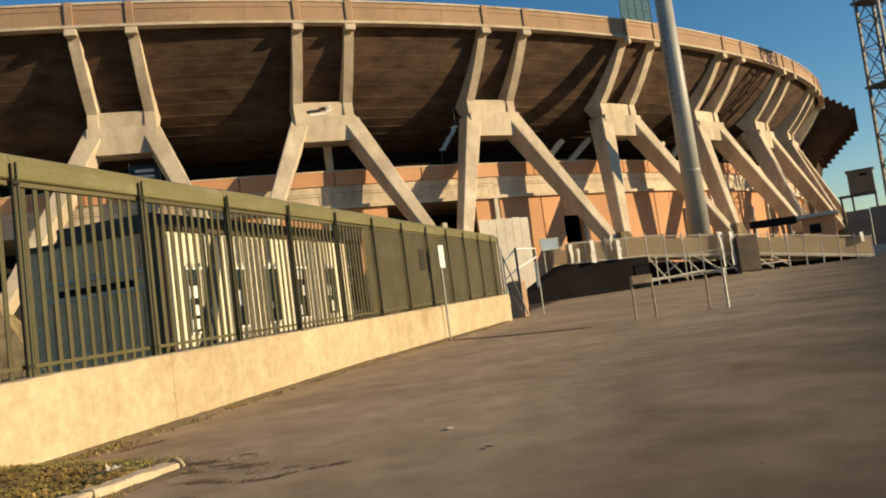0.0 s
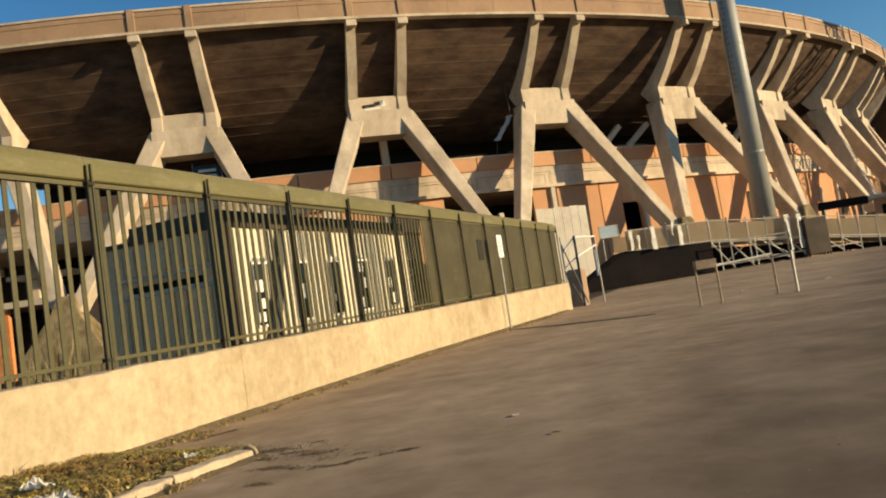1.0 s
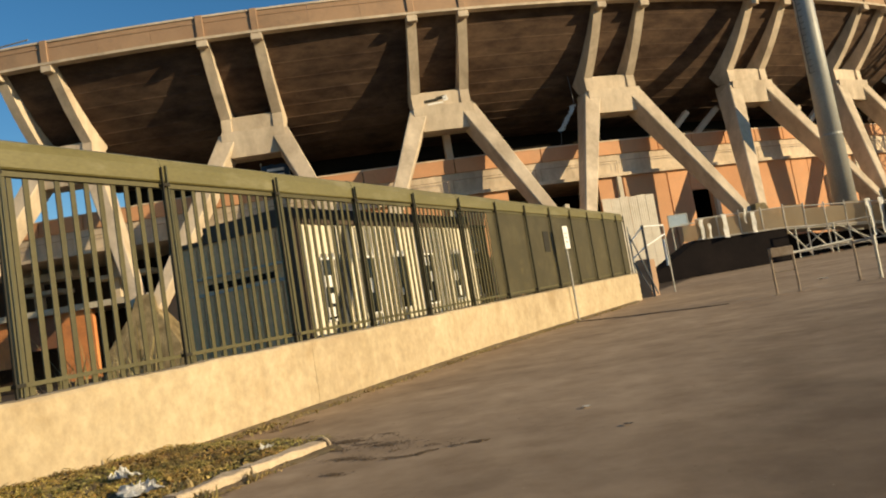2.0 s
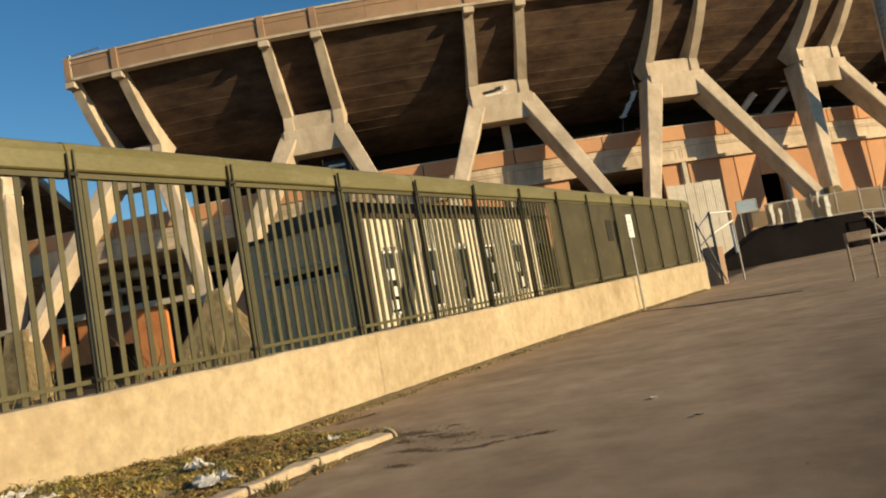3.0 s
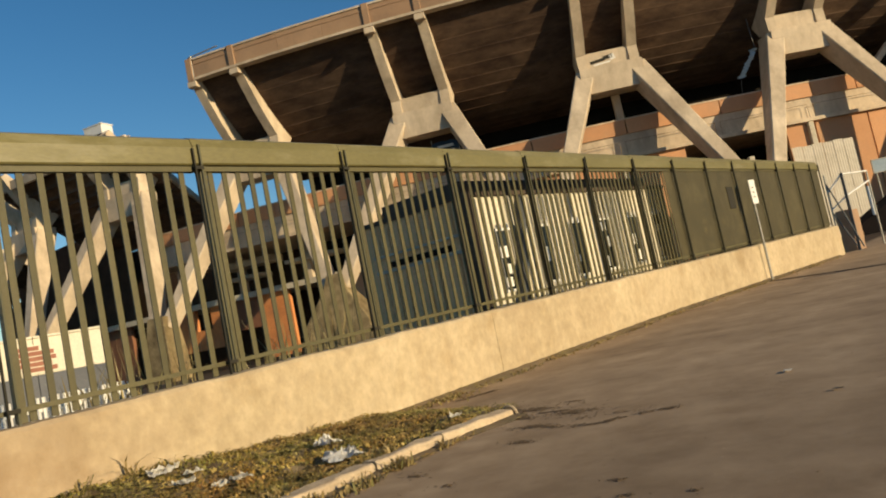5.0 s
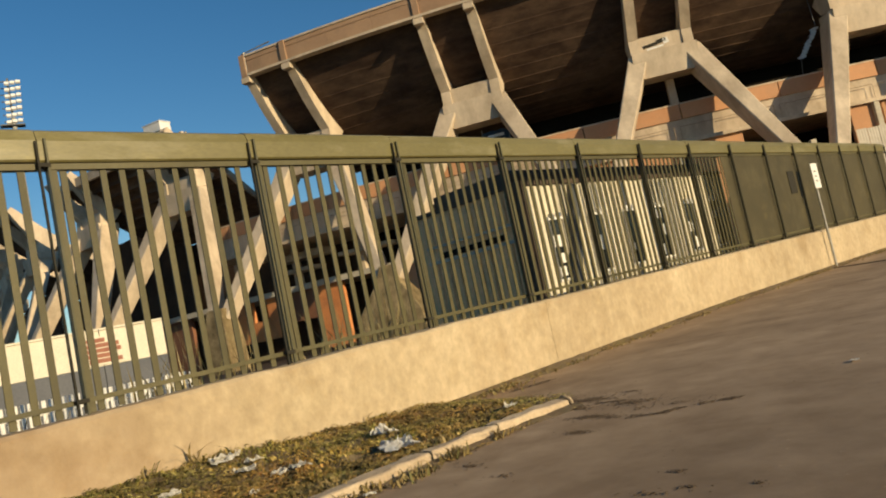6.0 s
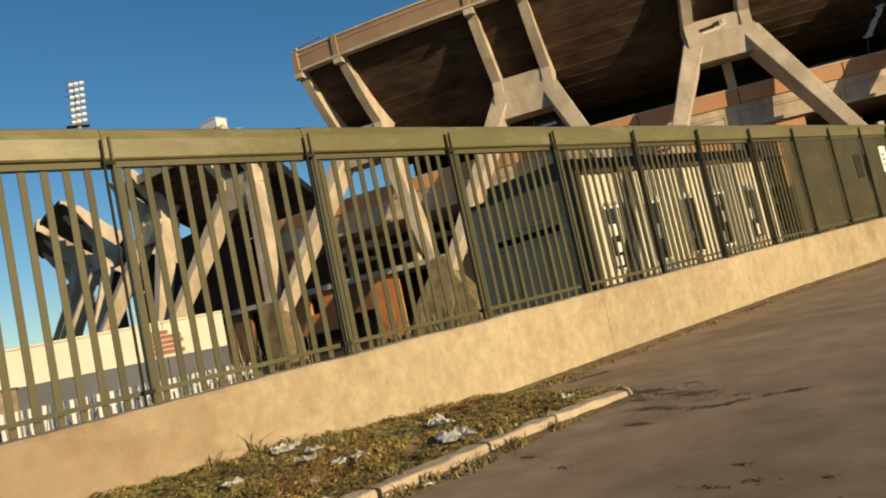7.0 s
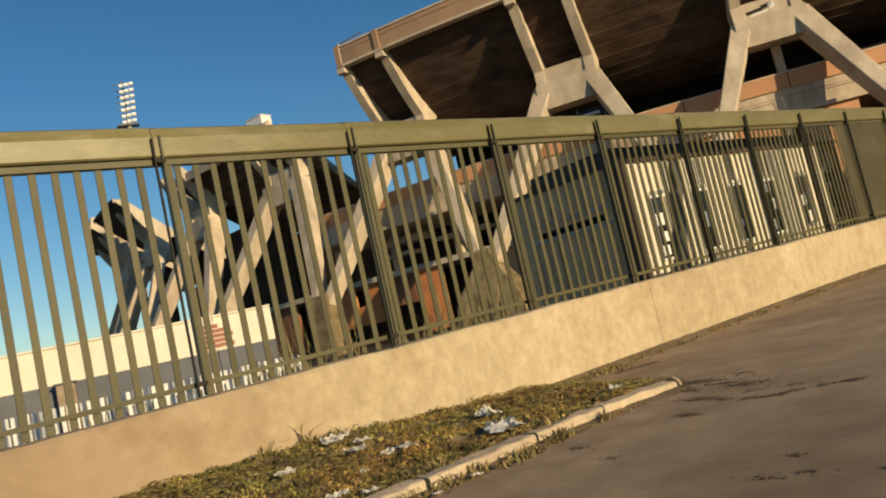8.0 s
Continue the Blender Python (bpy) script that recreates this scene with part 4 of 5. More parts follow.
def far_floodlight():
    th = thing("floodlight_tower", "distant slender floodlight with rows of lamps", "floodlight", at=(-89.2, 64.4, 0))
    part("pole", tube((0, 0, 0), (0, 0, 38.5), 0.45, 0.3, 12), MAST, th)
    d = Vector((0.81, -0.58, 0))
    s = Vector((0.58, 0.81, 0))
    fr = part("frame", beam((0, 0, 37.6), (0, 0, 44.0), 0.25, 0.25, side=s), STEEL_DARK, th)
    me = mesh_from("lamp", beam(-s * 0.28, s * 0.28, 0.3, 0.46, side=d + Vector((0, 0, 0.5))), WHITE)
    for i in range(7):
        for j in (-0.62, 0.05, 0.72):
            ob = part("lamp", me, None, th)
            ob.location = d * (0.3 + 0.12 * i) + s * (j + 0.06 * i + 0.1) + Vector((0, 0, 38.0 + 0.84 * i + 0.16 * j))
        part("crossarm", beam(s * -1.1 + d * 0.15 + Vector((0, 0, 38.0 + 0.92 * i)), s * 1.15 + d * 0.15 + Vector((0, 0, 38.0 + 0.92 * i)), 0.12, 0.12, side=d), STEEL_DARK, fr)
    part("platform", beam(s * -1.6 + Vector((0, 0, 37.5)), s * 1.3 + Vector((0, 0, 37.5)), 1.2, 0.15, side=d), STEEL_DARK, th)


far_floodlight()


def tank_hut():
    th = thing("raised_hut", "small grey hut raised on dark steel posts", "hut", at=(47.4, 82.4, 0.9))
    t = Vector((0.87, -0.5, 0))
    d = Vector((0.5, 0.87, 0))
    part("body", beam(-t * 1.25 + Vector((0, 0, 8.25)), t * 1.25 + Vector((0, 0, 8.25)), 2.2, 2.5, side=d, bevel=0.05), HUTGREY, th)
    part("roof", beam(-t * 1.4 + Vector((0, 0, 9.55)), t * 1.4 + Vector((0, 0, 9.55)), 2.5, 0.12, side=d), STEEL_DARK, th)
    part("window", beam(-t * 0.1 - d * 1.12 + Vector((0, 0, 9.0)), t * 0.6 - d * 1.12 + Vector((0, 0, 9.0)), 0.05, 0.3, side=d), DARK, th)
    part("platform", beam(-t * 2.4 + Vector((0, 0, 6.9)), t * 1.3 + Vector((0, 0, 6.9)), 2.4, 0.15, side=d), STEEL_DARK, th)
    for x in (-2.2, -1.1, 1.15):
        for y in (-1, 1):
            part("post", beam(t * x + d * y + Vector((0, 0, -0.2)), t * x + d * y + Vector((0, 0, 6.9)), 0.18, 0.18, side=t), STEEL_DARK, th)


HUTGREY = material("grey_brown_panel", ((0.15, 0.125, 0.10), (0.21, 0.175, 0.14)), 0.7, 0.8, 8, 0.2)
tank_hut()


# ---- ramp and scaffolding before the stadium ----
MESH_SHEET = material("dull_mesh_panel", ((0.36, 0.28, 0.18), (0.48, 0.39, 0.26)), 0.7, 0.8, 60, 0.3, per_piece=0.2)


def see_through(m, colour, share, cover):
    """Woven or perforated sheet: part of the light comes through it, and it covers only part of what lies behind."""
    nt = m.node_tree
    b, out = nt.nodes["Principled BSDF"], nt.nodes["Material Output"]
    b.inputs["Alpha"].default_value = cover
    tr = nt.nodes.new("ShaderNodeBsdfTranslucent")
    tr.inputs["Color"].default_value = (*colour, 1)
    cl = nt.nodes.new("ShaderNodeBsdfTransparent")
    lit, mx = nt.nodes.new("ShaderNodeMixShader"), nt.nodes.new("ShaderNodeMixShader")
    lit.inputs[0].default_value, mx.inputs[0].default_value = cover, share
    nt.links.new(cl.outputs[0], lit.inputs[1])
    nt.links.new(tr.outputs[0], lit.inputs[2])
    nt.links.new(b.outputs[0], mx.inputs[1])
    nt.links.new(lit.outputs[0], mx.inputs[2])
    nt.links.new(mx.outputs[0], out.inputs[0])


see_through(MESH_SHEET, (0.62, 0.50, 0.33), 0.5, 0.72)
# Near-black: the shade on the ramp's skirt and slope is put into this colour.
SKIRT = material("near_black_with_shade", ((0.011, 0.009, 0.009), (0.020, 0.015, 0.014)), 0.95, 0.6, 8, 0.3, spec=0.1)


def ramp():
    pts = [Vector(p) for p in ((28.04, 48.73, 1.05), (19.81, 47.50, 2.15), (17.60, 47.16, 2.36), (12.92, 46.46, 2.82), (7.79, 45.69, 2.94), (4.91, 45.26, 1.24))]
    th = thing("access_ramp", "scaffold access ramp with mesh guard panels and dark skirt", "ramp", at=(16.5, 47.2, 0.95))
    base = Vector((16.5, 47.2, 0.95))
    back = Vector((-0.148, 0.989, 0))
    rr = random.Random(9)
    part("ticket_box", beam(Vector((18.61, 47.32, 2.23)) - base, Vector((20.00, 47.52, 2.24)) - base, 0.8, 2.2, side=back, bevel=0.03), RUST_DARK, th, "dark brown steel box on the ramp")
    for i in range(5):
        a, b = pts[i] - base, pts[i + 1] - base
        part("deck", beam(a + back * 1.3, b + back * 1.3, 2.6, 0.14, side=back), PALE if i < 4 else SKIRT, th)
        n = max(2, round((b - a).length / 1.25))
        for j in range(n):
            p, q = a.lerp(b, j / n), a.lerp(b, (j + 1) / n)
            for depth in (0.0, 2.6) if i < 4 else ():
                e = back * depth
                g = part("guard", tube(p + e + Vector((0, 0, 1.25)), q + e + Vector((0, 0, 1.25)), 0.035, n=6), PALE_SHEET, th)
                part("guard_post", tube(p + e, p + e + Vector((0, 0, 1.3 + 0.2 * rr.random())), 0.04, n=6), PALE_SHEET, g)
                hp = 0.95 + 0.3 * rr.random()
                part("guard_panel", beam(p.lerp(q, 0.04) + e + Vector((0, 0, 0.12 + hp / 2)), p.lerp(q, 0.96) + e + Vector((0, 0, 0.12 + hp / 2 + rr.uniform(-0.06, 0.06))), 0.02, hp, side=back), MESH_SHEET, g)
                part("toe_rail", tube(p + e + Vector((0, 0, 0.05)), q + e + Vector((0, 0, 0.05)), 0.05, n=6), PALE_SHEET, g)
            gl = AL.dot(p + base)
            zb = gz(gl) - 0.95
            if i < 3:
                part("standard", tube(Vector((p.x, p.y, zb)), p, 0.045, n=6), PALE_SHEET, th)
                if p.z - zb > 0.8:
                    part("diagonal", tube(Vector((p.x, p.y, zb + 0.15)), q - Vector((0, 0, 0.1)), 0.045, n=6), PALE_SHEET, th)
                    part("ledger", tube(Vector((p.x, p.y, zb + 0.45)), Vector((q.x, q.y, zb + 0.45)), 0.045, n=6), PALE_SHEET, th)
                # Dark sheet set back under the deck, in place of the shade there.
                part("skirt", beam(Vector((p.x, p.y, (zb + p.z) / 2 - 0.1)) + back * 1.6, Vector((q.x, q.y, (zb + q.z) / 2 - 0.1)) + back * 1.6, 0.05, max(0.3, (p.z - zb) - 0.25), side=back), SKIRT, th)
            else:
                bm = bmesh.new()
                f = back * 0.06
                lo, hi = Vector((0, 0, zb - 0.1)), Vector((0, 0, 0.03))
                foot_p, foot_q = Vector((p.x, p.y, 0)) + lo, Vector((q.x, q.y, 0)) + lo
                hexa(bm, [foot_p, foot_q, foot_q + f, foot_p + f, p + hi, q + hi, q + hi + f, p + hi + f])
                bmesh.ops.recalc_face_normals(bm, faces=bm.faces[:])
                part("skirt", bm, SKIRT, th, "boarded skirt coloured dark for its shade")
                i > 3 and j == 2 and part("white_post", tube(p - back * 0.06 + Vector((0, 0, 0.0)), p - back * 0.06 + Vector((0, 0, 1.55)), 0.09, n=8), WHITE, th)

    # strips of torn white sheet tied to the guards
    for x, y, z0, z1, w in ((8.11, 45.74, 2.96, 4.12, 0.24), (8.54, 45.81, 2.97, 3.81, 0.15), (9.45, 45.94, 2.84, 4.22, 0.28), (11.09, 46.19, 2.86, 4.05, 0.29), (10.67, 46.13, 3.47, 4.33, 0.11), (17.75, 47.19, 1.60, 3.77, 0.30), (18.40, 47.28, 1.61, 3.72, 0.35), (27.26, 48.61, 2.05, 2.66, 0.47)):
        bm = bmesh.new()
        rows = []
        for j in range(7):
            z = z0 + (z1 - z0) * j / 6
            e = (0.08 * noise.noise((x, z * 3, 1)), 0.08 * noise.noise((x, z * 3, 5)))
            d = -back * (0.2 + 0.06 * noise.noise((x, z * 4, 9)))
            rows.append([bm.verts.new(Vector((x - w / 2 + e[0], y - w * 0.45, z)) - base + d), bm.verts.new(Vector((x + w / 2 + e[1], y + w * 0.45, z)) - base + d)])
        for j in range(6):
            bm.faces.new((rows[j][0], rows[j][1], rows[j + 1][1], rows[j + 1][0]))
        bmesh.ops.solidify(bm, geom=bm.faces[:], thickness=0.02)
        bmesh.ops.recalc_face_normals(bm, faces=bm.faces[:])
        part("sheet_strip", bm, WHITE, th, "strip of torn white sheeting")

ramp()


def trestle():
    """A stilted trestle on two ladder frames, standing out in the yard."""
    feet = [yard(18.23, 0.50), yard(18.07, 0.95), yard(19.16, -0.72), yard(18.91, -1.12)]
    base = yard(18.7, 0.0)
    th = thing("steel_trestle", "weathered tubular steel trestle on two ladder legs", "trestle", at=base)
    tops = []
    for i, f in enumerate(feet):
        h = (1.02, 1.02, 0.98, 0.95)[i]
        a = f - base
        b = a + Vector((0, 0, h))
        tops.append(b)
        part("leg", tube(a, b, 0.026 if i != 3 else 0.036, n=8), RUST if i != 3 else GALV, th)
        part("foot_plate", box(a.x - 0.06, a.y - 0.06, a.z - 0.01, a.x + 0.06, a.y + 0.06, a.z + 0.015), RUST, th)
    f0 = [f - base for f in feet]
    up = lambda p, z: p + Vector((0, 0, z))
    part("rung", tube(up(f0[0], 0.5), up(f0[1], 0.5), 0.016, n=6), RUST, th)
    part("box", beam(up(f0[1], 0.93), up(f0[0], 0.93), 0.18, 0.2, side=AL, bevel=0.01), RUST, th)
    part("rung", tube(up(f0[2], 0.86), up(f0[3], 0.9), 0.024, n=8), GALV, th)
    part("rail", tube(up(f0[0], 0.86), up(f0[2], 0.94), 0.024, n=8), GALV, th)

trestle()


def scaffold_frame(c, t, w, h):
    th = thing("scaffold_frame", "grey scaffold frame with cross braces", "scaffold", at=c)
    for x in (-w / 2, 0, w / 2):
        part("standard", tube(t * x, t * x + Vector((0, 0, h)), 0.035, n=8), GALV, th)
    for z in (0.35, h - 0.05):
        part("ledger", tube(t * (-w / 2) + Vector((0, 0, z)), t * (w / 2) + Vector((0, 0, z)), 0.03, n=8), GALV, th)
    part("brace", tube(t * (-w / 2) + Vector((0, 0, 0.35)), t * 0 + Vector((0, 0, h - 0.05)), 0.025, n=8), GALV, th)
    part("brace", tube(t * (w / 2) + Vector((0, 0, 0.35)), t * 0 + Vector((0, 0, h - 0.05)), 0.025, n=8), GALV, th)


scaffold_frame(Vector((15.4, 46.3, gz(49.0))), Vector((0.989, 0.148, 0)), 4.4, 1.75)


def kiosk():
    th = thing("kiosk", "orange kiosk with overhanging pale roof", "kiosk", at=(28.5, 55.9, 0.98))
    t = Vector((1.04, -0.54, 0))
    d = Vector((0.54, 1.04, 0))
    part("body", beam(-t * 0.95 + Vector((0, 0, 1.70)), t * 0.95 + Vector((0, 0, 1.70)), 2.1, 3.4, side=d, bevel=0.02), ORANGE, th)
    part("roof", beam(-t * 1.45 + Vector((0, 0, 3.53)), t * 1.2 + Vector((0, 0, 3.53)), 3.0, 0.28, side=d, bevel=0.03), PALE, th)
    part("hatch", beam(-t * 0.55 - d * 0.93 + Vector((0, 0, 2.57)), t * 0.1 - d * 0.93 + Vector((0, 0, 2.57)), 0.07, 0.7, side=d), DARK, th)


kiosk()
bd, bf, bs = board("notice_board", "pale blue notice board on two posts", "board", Vector((8.1, 53.5, 4.85)), 1.35, 0.8, (0.25, -0.97, 0), PALEBLUE, GALV)
for e in (-0.5, 0.5):
    part("post", tube(bs * e + bf * -0.05 + Vector((0, 0, -3.9)), bs * e + bf * -0.05 + Vector((0, 0, 0.4)), 0.04, n=8), GALV, bd)


def hoarding_far():
    """Dark boarding at the yard's far side."""
    th = thing("dark_hoarding", "dark brown board hoarding across the yard", "hoarding", at=(34.8, 56.2, 0.98))
    t = Vector((0.85, -0.53, 0))
    d = Vector((0.53, 0.85, 0))
    for i in range(17):
        a = t * (-3.5 + 1.6 * i)
        part("board", beam(a + t * 0.02 + Vector((0, 0, 1.5)), a + t * 1.58 + Vector((0, 0, 1.5)), 0.06, 4.3 + 0.15 * (i % 3), side=d), HUTGREY, th)
    part("white_block", beam(t * -3.6 - d * 1.5 + Vector((0, 0, 0.4)), t * -1.2 - d * 1.5 + Vector((0, 0, 0.4)), 0.5, 0.9, side=d, bevel=0.1), GALV, th)


hoarding_far()


def canopy():
    """A dark flat canopy on posts between kiosk and stadium."""
    th = thing("canopy", "dark brown flat canopy on thin posts beside the kiosk", "canopy", at=(23.9, 53.6, 0.98))
    t = Vector((0.915, -0.40, 0))
    d = Vector((0.40, 0.915, 0))
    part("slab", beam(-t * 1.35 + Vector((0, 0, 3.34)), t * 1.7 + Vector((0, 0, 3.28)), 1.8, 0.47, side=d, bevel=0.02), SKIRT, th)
    for x in (-1.1, 0.1, 1.25):
        part("post", tube(t * x + Vector((0, 0, -0.1)), t * x + Vector((0, 0, 3.1)), 0.08, n=8), STEEL_DARK, th)


canopy()


def gate_end():
    """Tubular barrier and a stone block where the fence stops."""
    base = yard(30.4, 6.0)
    th = thing("tube_barrier", "thin tubular barrier with pale rails at the fence end", "barrier", at=base)
    z = Vector((0, 0, 1))
    a, b, c = NL * 0.5 - AL * 0.1, NL * -0.05, AL * 1.2 - NL * 0.65
    part("post", beam(b, b + z * 2.85, 0.09, 0.09, side=AL), STEEL_DARK, th)
    part("post", tube(a, a + z * 2.9, 0.035, n=8), GALV, th)
    part("post", tube(c, c + z * 2.75, 0.035, n=8), GALV, th)
    for h0, h1, h2 in ((1.6, 2.0, 2.42), (2.25, 2.8, 2.78)):
        part("rail", tube(a + z * h0, b + z * h1, 0.035, n=8), WHITE, th)
        part("rail", tube(b + z * h1, c + z * h2, 0.035, n=8), WHITE, th)
    part("stay", tube(a + z * 2.6, a - AL * 0.1 - NL * 0.75 + z * 0.1, 0.03, n=8), STEEL_DARK, th)
    part("stay", tube(a + z * 1.5, b - AL * 0.3 + z * 0.2, 0.025, n=8), STEEL_DARK, th)
    st = thing("stone_block", "pale orange weathered stone block", "block", at=yard(30.95, 6.2))
    st.rotation_euler = (0, 0, 0.95)
    bm = box(-0.26, -0.26, -0.1, 0.26, 0.26, 1.5)
    bmesh.ops.subdivide_edges(bm, edges=bm.edges[:], cuts=5, use_grid_fill=True)
    for v in bm.verts:
        v.co += Vector(noise.noise_vector(v.co * 2.4)) * 0.07
    part("block", bm, RIM, st)

gate_end()


# ---- kerb, grass and litter ----
def kerb_s(l):
    """How far out the kerb's middle runs: nearly straight, swinging in at its end."""
    return 4.255 - 0.13 * max(0.0, l - 4.35) ** 1.3


def kerb():
    th = thing("kerb", "worn concrete kerb with cracked joints and rounded end", "kerb", at=(0, 0, 0))
    l = 5.36
    r = random.Random(3)
    first = True
    while l > -3:
        w = r.uniform(0.75, 1.05)
        a, b = l, l - w + 0.004
        sa, sb = kerb_s(a), kerb_s(b)
        pa, pb = yard(a, sa + r.uniform(-0.012, 0.012), r.uniform(-0.022, 0.0)), yard(b, sb + r.uniform(-0.012, 0.012), r.uniform(-0.022, 0.0))
        bm = bmesh.new()
        n = 10
        prof = [(-0.085, -0.1), (-0.085, 0.075), (-0.077, 0.09), (-0.06, 0.097), (0.06, 0.097), (0.077, 0.09), (0.085, 0.075), (0.085, -0.1)]
        rows = []
        for i in range(n + 1):
            p = pa.lerp(pb, i / n)
            e = min(i, n - i) / n
            sh = 1.0 if e > 0.05 else 0.97
            rows.append([bm.verts.new(p + NL * (x * sh + 0.022 * noise.noise((p.x * 6, p.y * 6, x * 9))) + Vector((0, 0, z * sh + 0.020 * noise.noise((p.x * 7, p.y * 7, 5 + x * 9))))) for x, z in prof])
        for i in range(n):
            for j in range(8):
                bm.faces.new((rows[i][j], rows[i + 1][j], rows[i + 1][(j + 1) % 8], rows[i][(j + 1) % 8]))
        bm.faces.new(rows[0])
        bm.faces.new(rows[-1][::-1])
        bmesh.ops.recalc_face_normals(bm, faces=bm.faces[:])
        part("kerb_stone", bm, KERB, th)
        if first:
            first = False
            ring_bm = bmesh.new()
            c = pa + Vector((0, 0, 0.035)) + AL * 0.05
            last = None
            for i in range(11):
                g = -0.5 + 4.1 * i / 10
                q = c + NL * (0.075 * math.cos(g)) + Vector((0, 0, 0.075 * math.sin(g)))
                if last is not None:
                    tube(last, q, 0.014, n=6, bm=ring_bm)
                last = q
            part("end_ring", ring_bm, KERB, th, "pale broken pipe ring")
        l -= w + r.uniform(0.0, 0.03)


kerb()


def bank(l, s):
    """Height of the earth between kerb and wall."""
    u = min(1.0, max(0.0, (s - 4.3) / 1.85))
    h = 0.28 * min(1.0, max(0.0, 1 - (l - 2.2) / 4.2))
    clump = max(0.0, noise.noise((l * 5.5, s * 5.5, 7))) * 0.05 + 0.03 * noise.noise((l * 12, s * 12, 1))
    edge = min(1.0, max(0.0, (6.0 - l) / 0.5))
    return edge * (0.05 + h * u ** 1.3 + clump * min(1.0, 6 * u) + 0.035 * noise.noise((l * 2.2, s * 2.2, 0)) + 0.015 * noise.noise((l * 7, s * 7, 4)))


def verge():
    bm = bmesh.new()
    ls = [-3 + 0.045 * i for i in range(201)]
    ss = [4.28 + 0.0375 * i for i in range(51)]
    g = [[bm.verts.new(yard(l, s, bank(l, s) - 0.01)) for s in ss] for l in ls]
    for i in range(200):
        for j in range(50):
            bm.faces.new((g[i][j], g[i + 1][j], g[i + 1][j + 1], g[i][j + 1]))
    bmesh.ops.recalc_face_normals(bm, faces=bm.faces[:])
    if bm.faces[0].normal.z < 0:
        bmesh.ops.reverse_faces(bm, faces=bm.faces[:])
    e = part("verge_earth", bm, SOIL)
    tagged(e, "bank of dry brown earth between kerb and wall", "earth", kind="structure")


verge()


def leaf_material(name, colours, rough=0.8, patches=False):
    m = bpy.data.materials.new(name)
    m.use_nodes = True
    nt = m.node_tree
    b = nt.nodes["Principled BSDF"]
    ge = nt.nodes.new("ShaderNodeNewGeometry")
    r = nt.nodes.new("ShaderNodeValToRGB")
    el = r.color_ramp.elements
    while len(el) < len(colours):
        el.new(0.5)
    for i, c in enumerate(colours):
        el[i].position = i / (len(colours) - 1)
        el[i].color = (*c, 1)
    nt.links.new(ge.outputs["Random Per Island"], r.inputs[0])
    nt.links.new(r.outputs[0], b.inputs["Base Color"])
    b.inputs["Roughness"].default_value = rough
    if patches:
        blotch(m, 2.6, (0.72, 0.66, 0.56), (1.55, 1.47, 1.25), lo=0.38, hi=0.60)
        blotch(m, 0.9, (1.12, 0.98, 0.85), (0.80, 0.95, 0.75), lo=0.42, hi=0.58)
    return m


GRASS = leaf_material("dry_grass", ((0.30, 0.21, 0.07), (0.15, 0.12, 0.033), (0.45, 0.33, 0.13), (0.13, 0.135, 0.035), (0.24, 0.15, 0.06), (0.55, 0.42, 0.20)), patches=True)
WEED = leaf_material("low_weeds", ((0.20, 0.155, 0.05), (0.30, 0.215, 0.085), (0.14, 0.135, 0.04), (0.38, 0.28, 0.12), (0.24, 0.17, 0.07)))
GRIT = leaf_material("pale_grit", ((0.30, 0.22, 0.15), (0.40, 0.31, 0.22), (0.24, 0.17, 0.11)))
FLAKE = leaf_material("dead_leaf_grit", ((0.075, 0.046, 0.026), (0.10, 0.066, 0.036), (0.14, 0.095, 0.052), (0.06, 0.04, 0.022)))


def blades(name, label, spots, mat, seed, bend=1.0):
    """Grass: bent two-piece blades at the given (l, s, z, height) spots."""
    r = random.Random(seed)
    verts, faces = [], []
    for l, s, z, h in spots:
        p = yard(l, s, z)
        a = r.uniform(0, 6.283)
        w = r.uniform(0.004, 0.011)
        d = Vector((math.cos(a), math.sin(a), 0))
        q = Vector((-d.y, d.x, 0)) * w
        lean = r.uniform(0.3, 1.9) * h * bend
        m = p + d * lean * 0.35 + Vector((0, 0, h * 0.65))
        t = p + d * lean + Vector((0, 0, h * r.uniform(0.6, 1.05)))
        n = len(verts)
        verts += [p - q, p + q, m + q * 0.8, m - q * 0.8, t]
        faces += [(n, n + 1, n + 2, n + 3), (n + 3, n + 2, n + 4)]
    me = bpy.data.meshes.new(name)
    me.from_pydata([tuple(v) for v in verts], [], faces)
    me.materials.append(mat)
    tagged(new(name, me), label, "grass", kind="stuff")


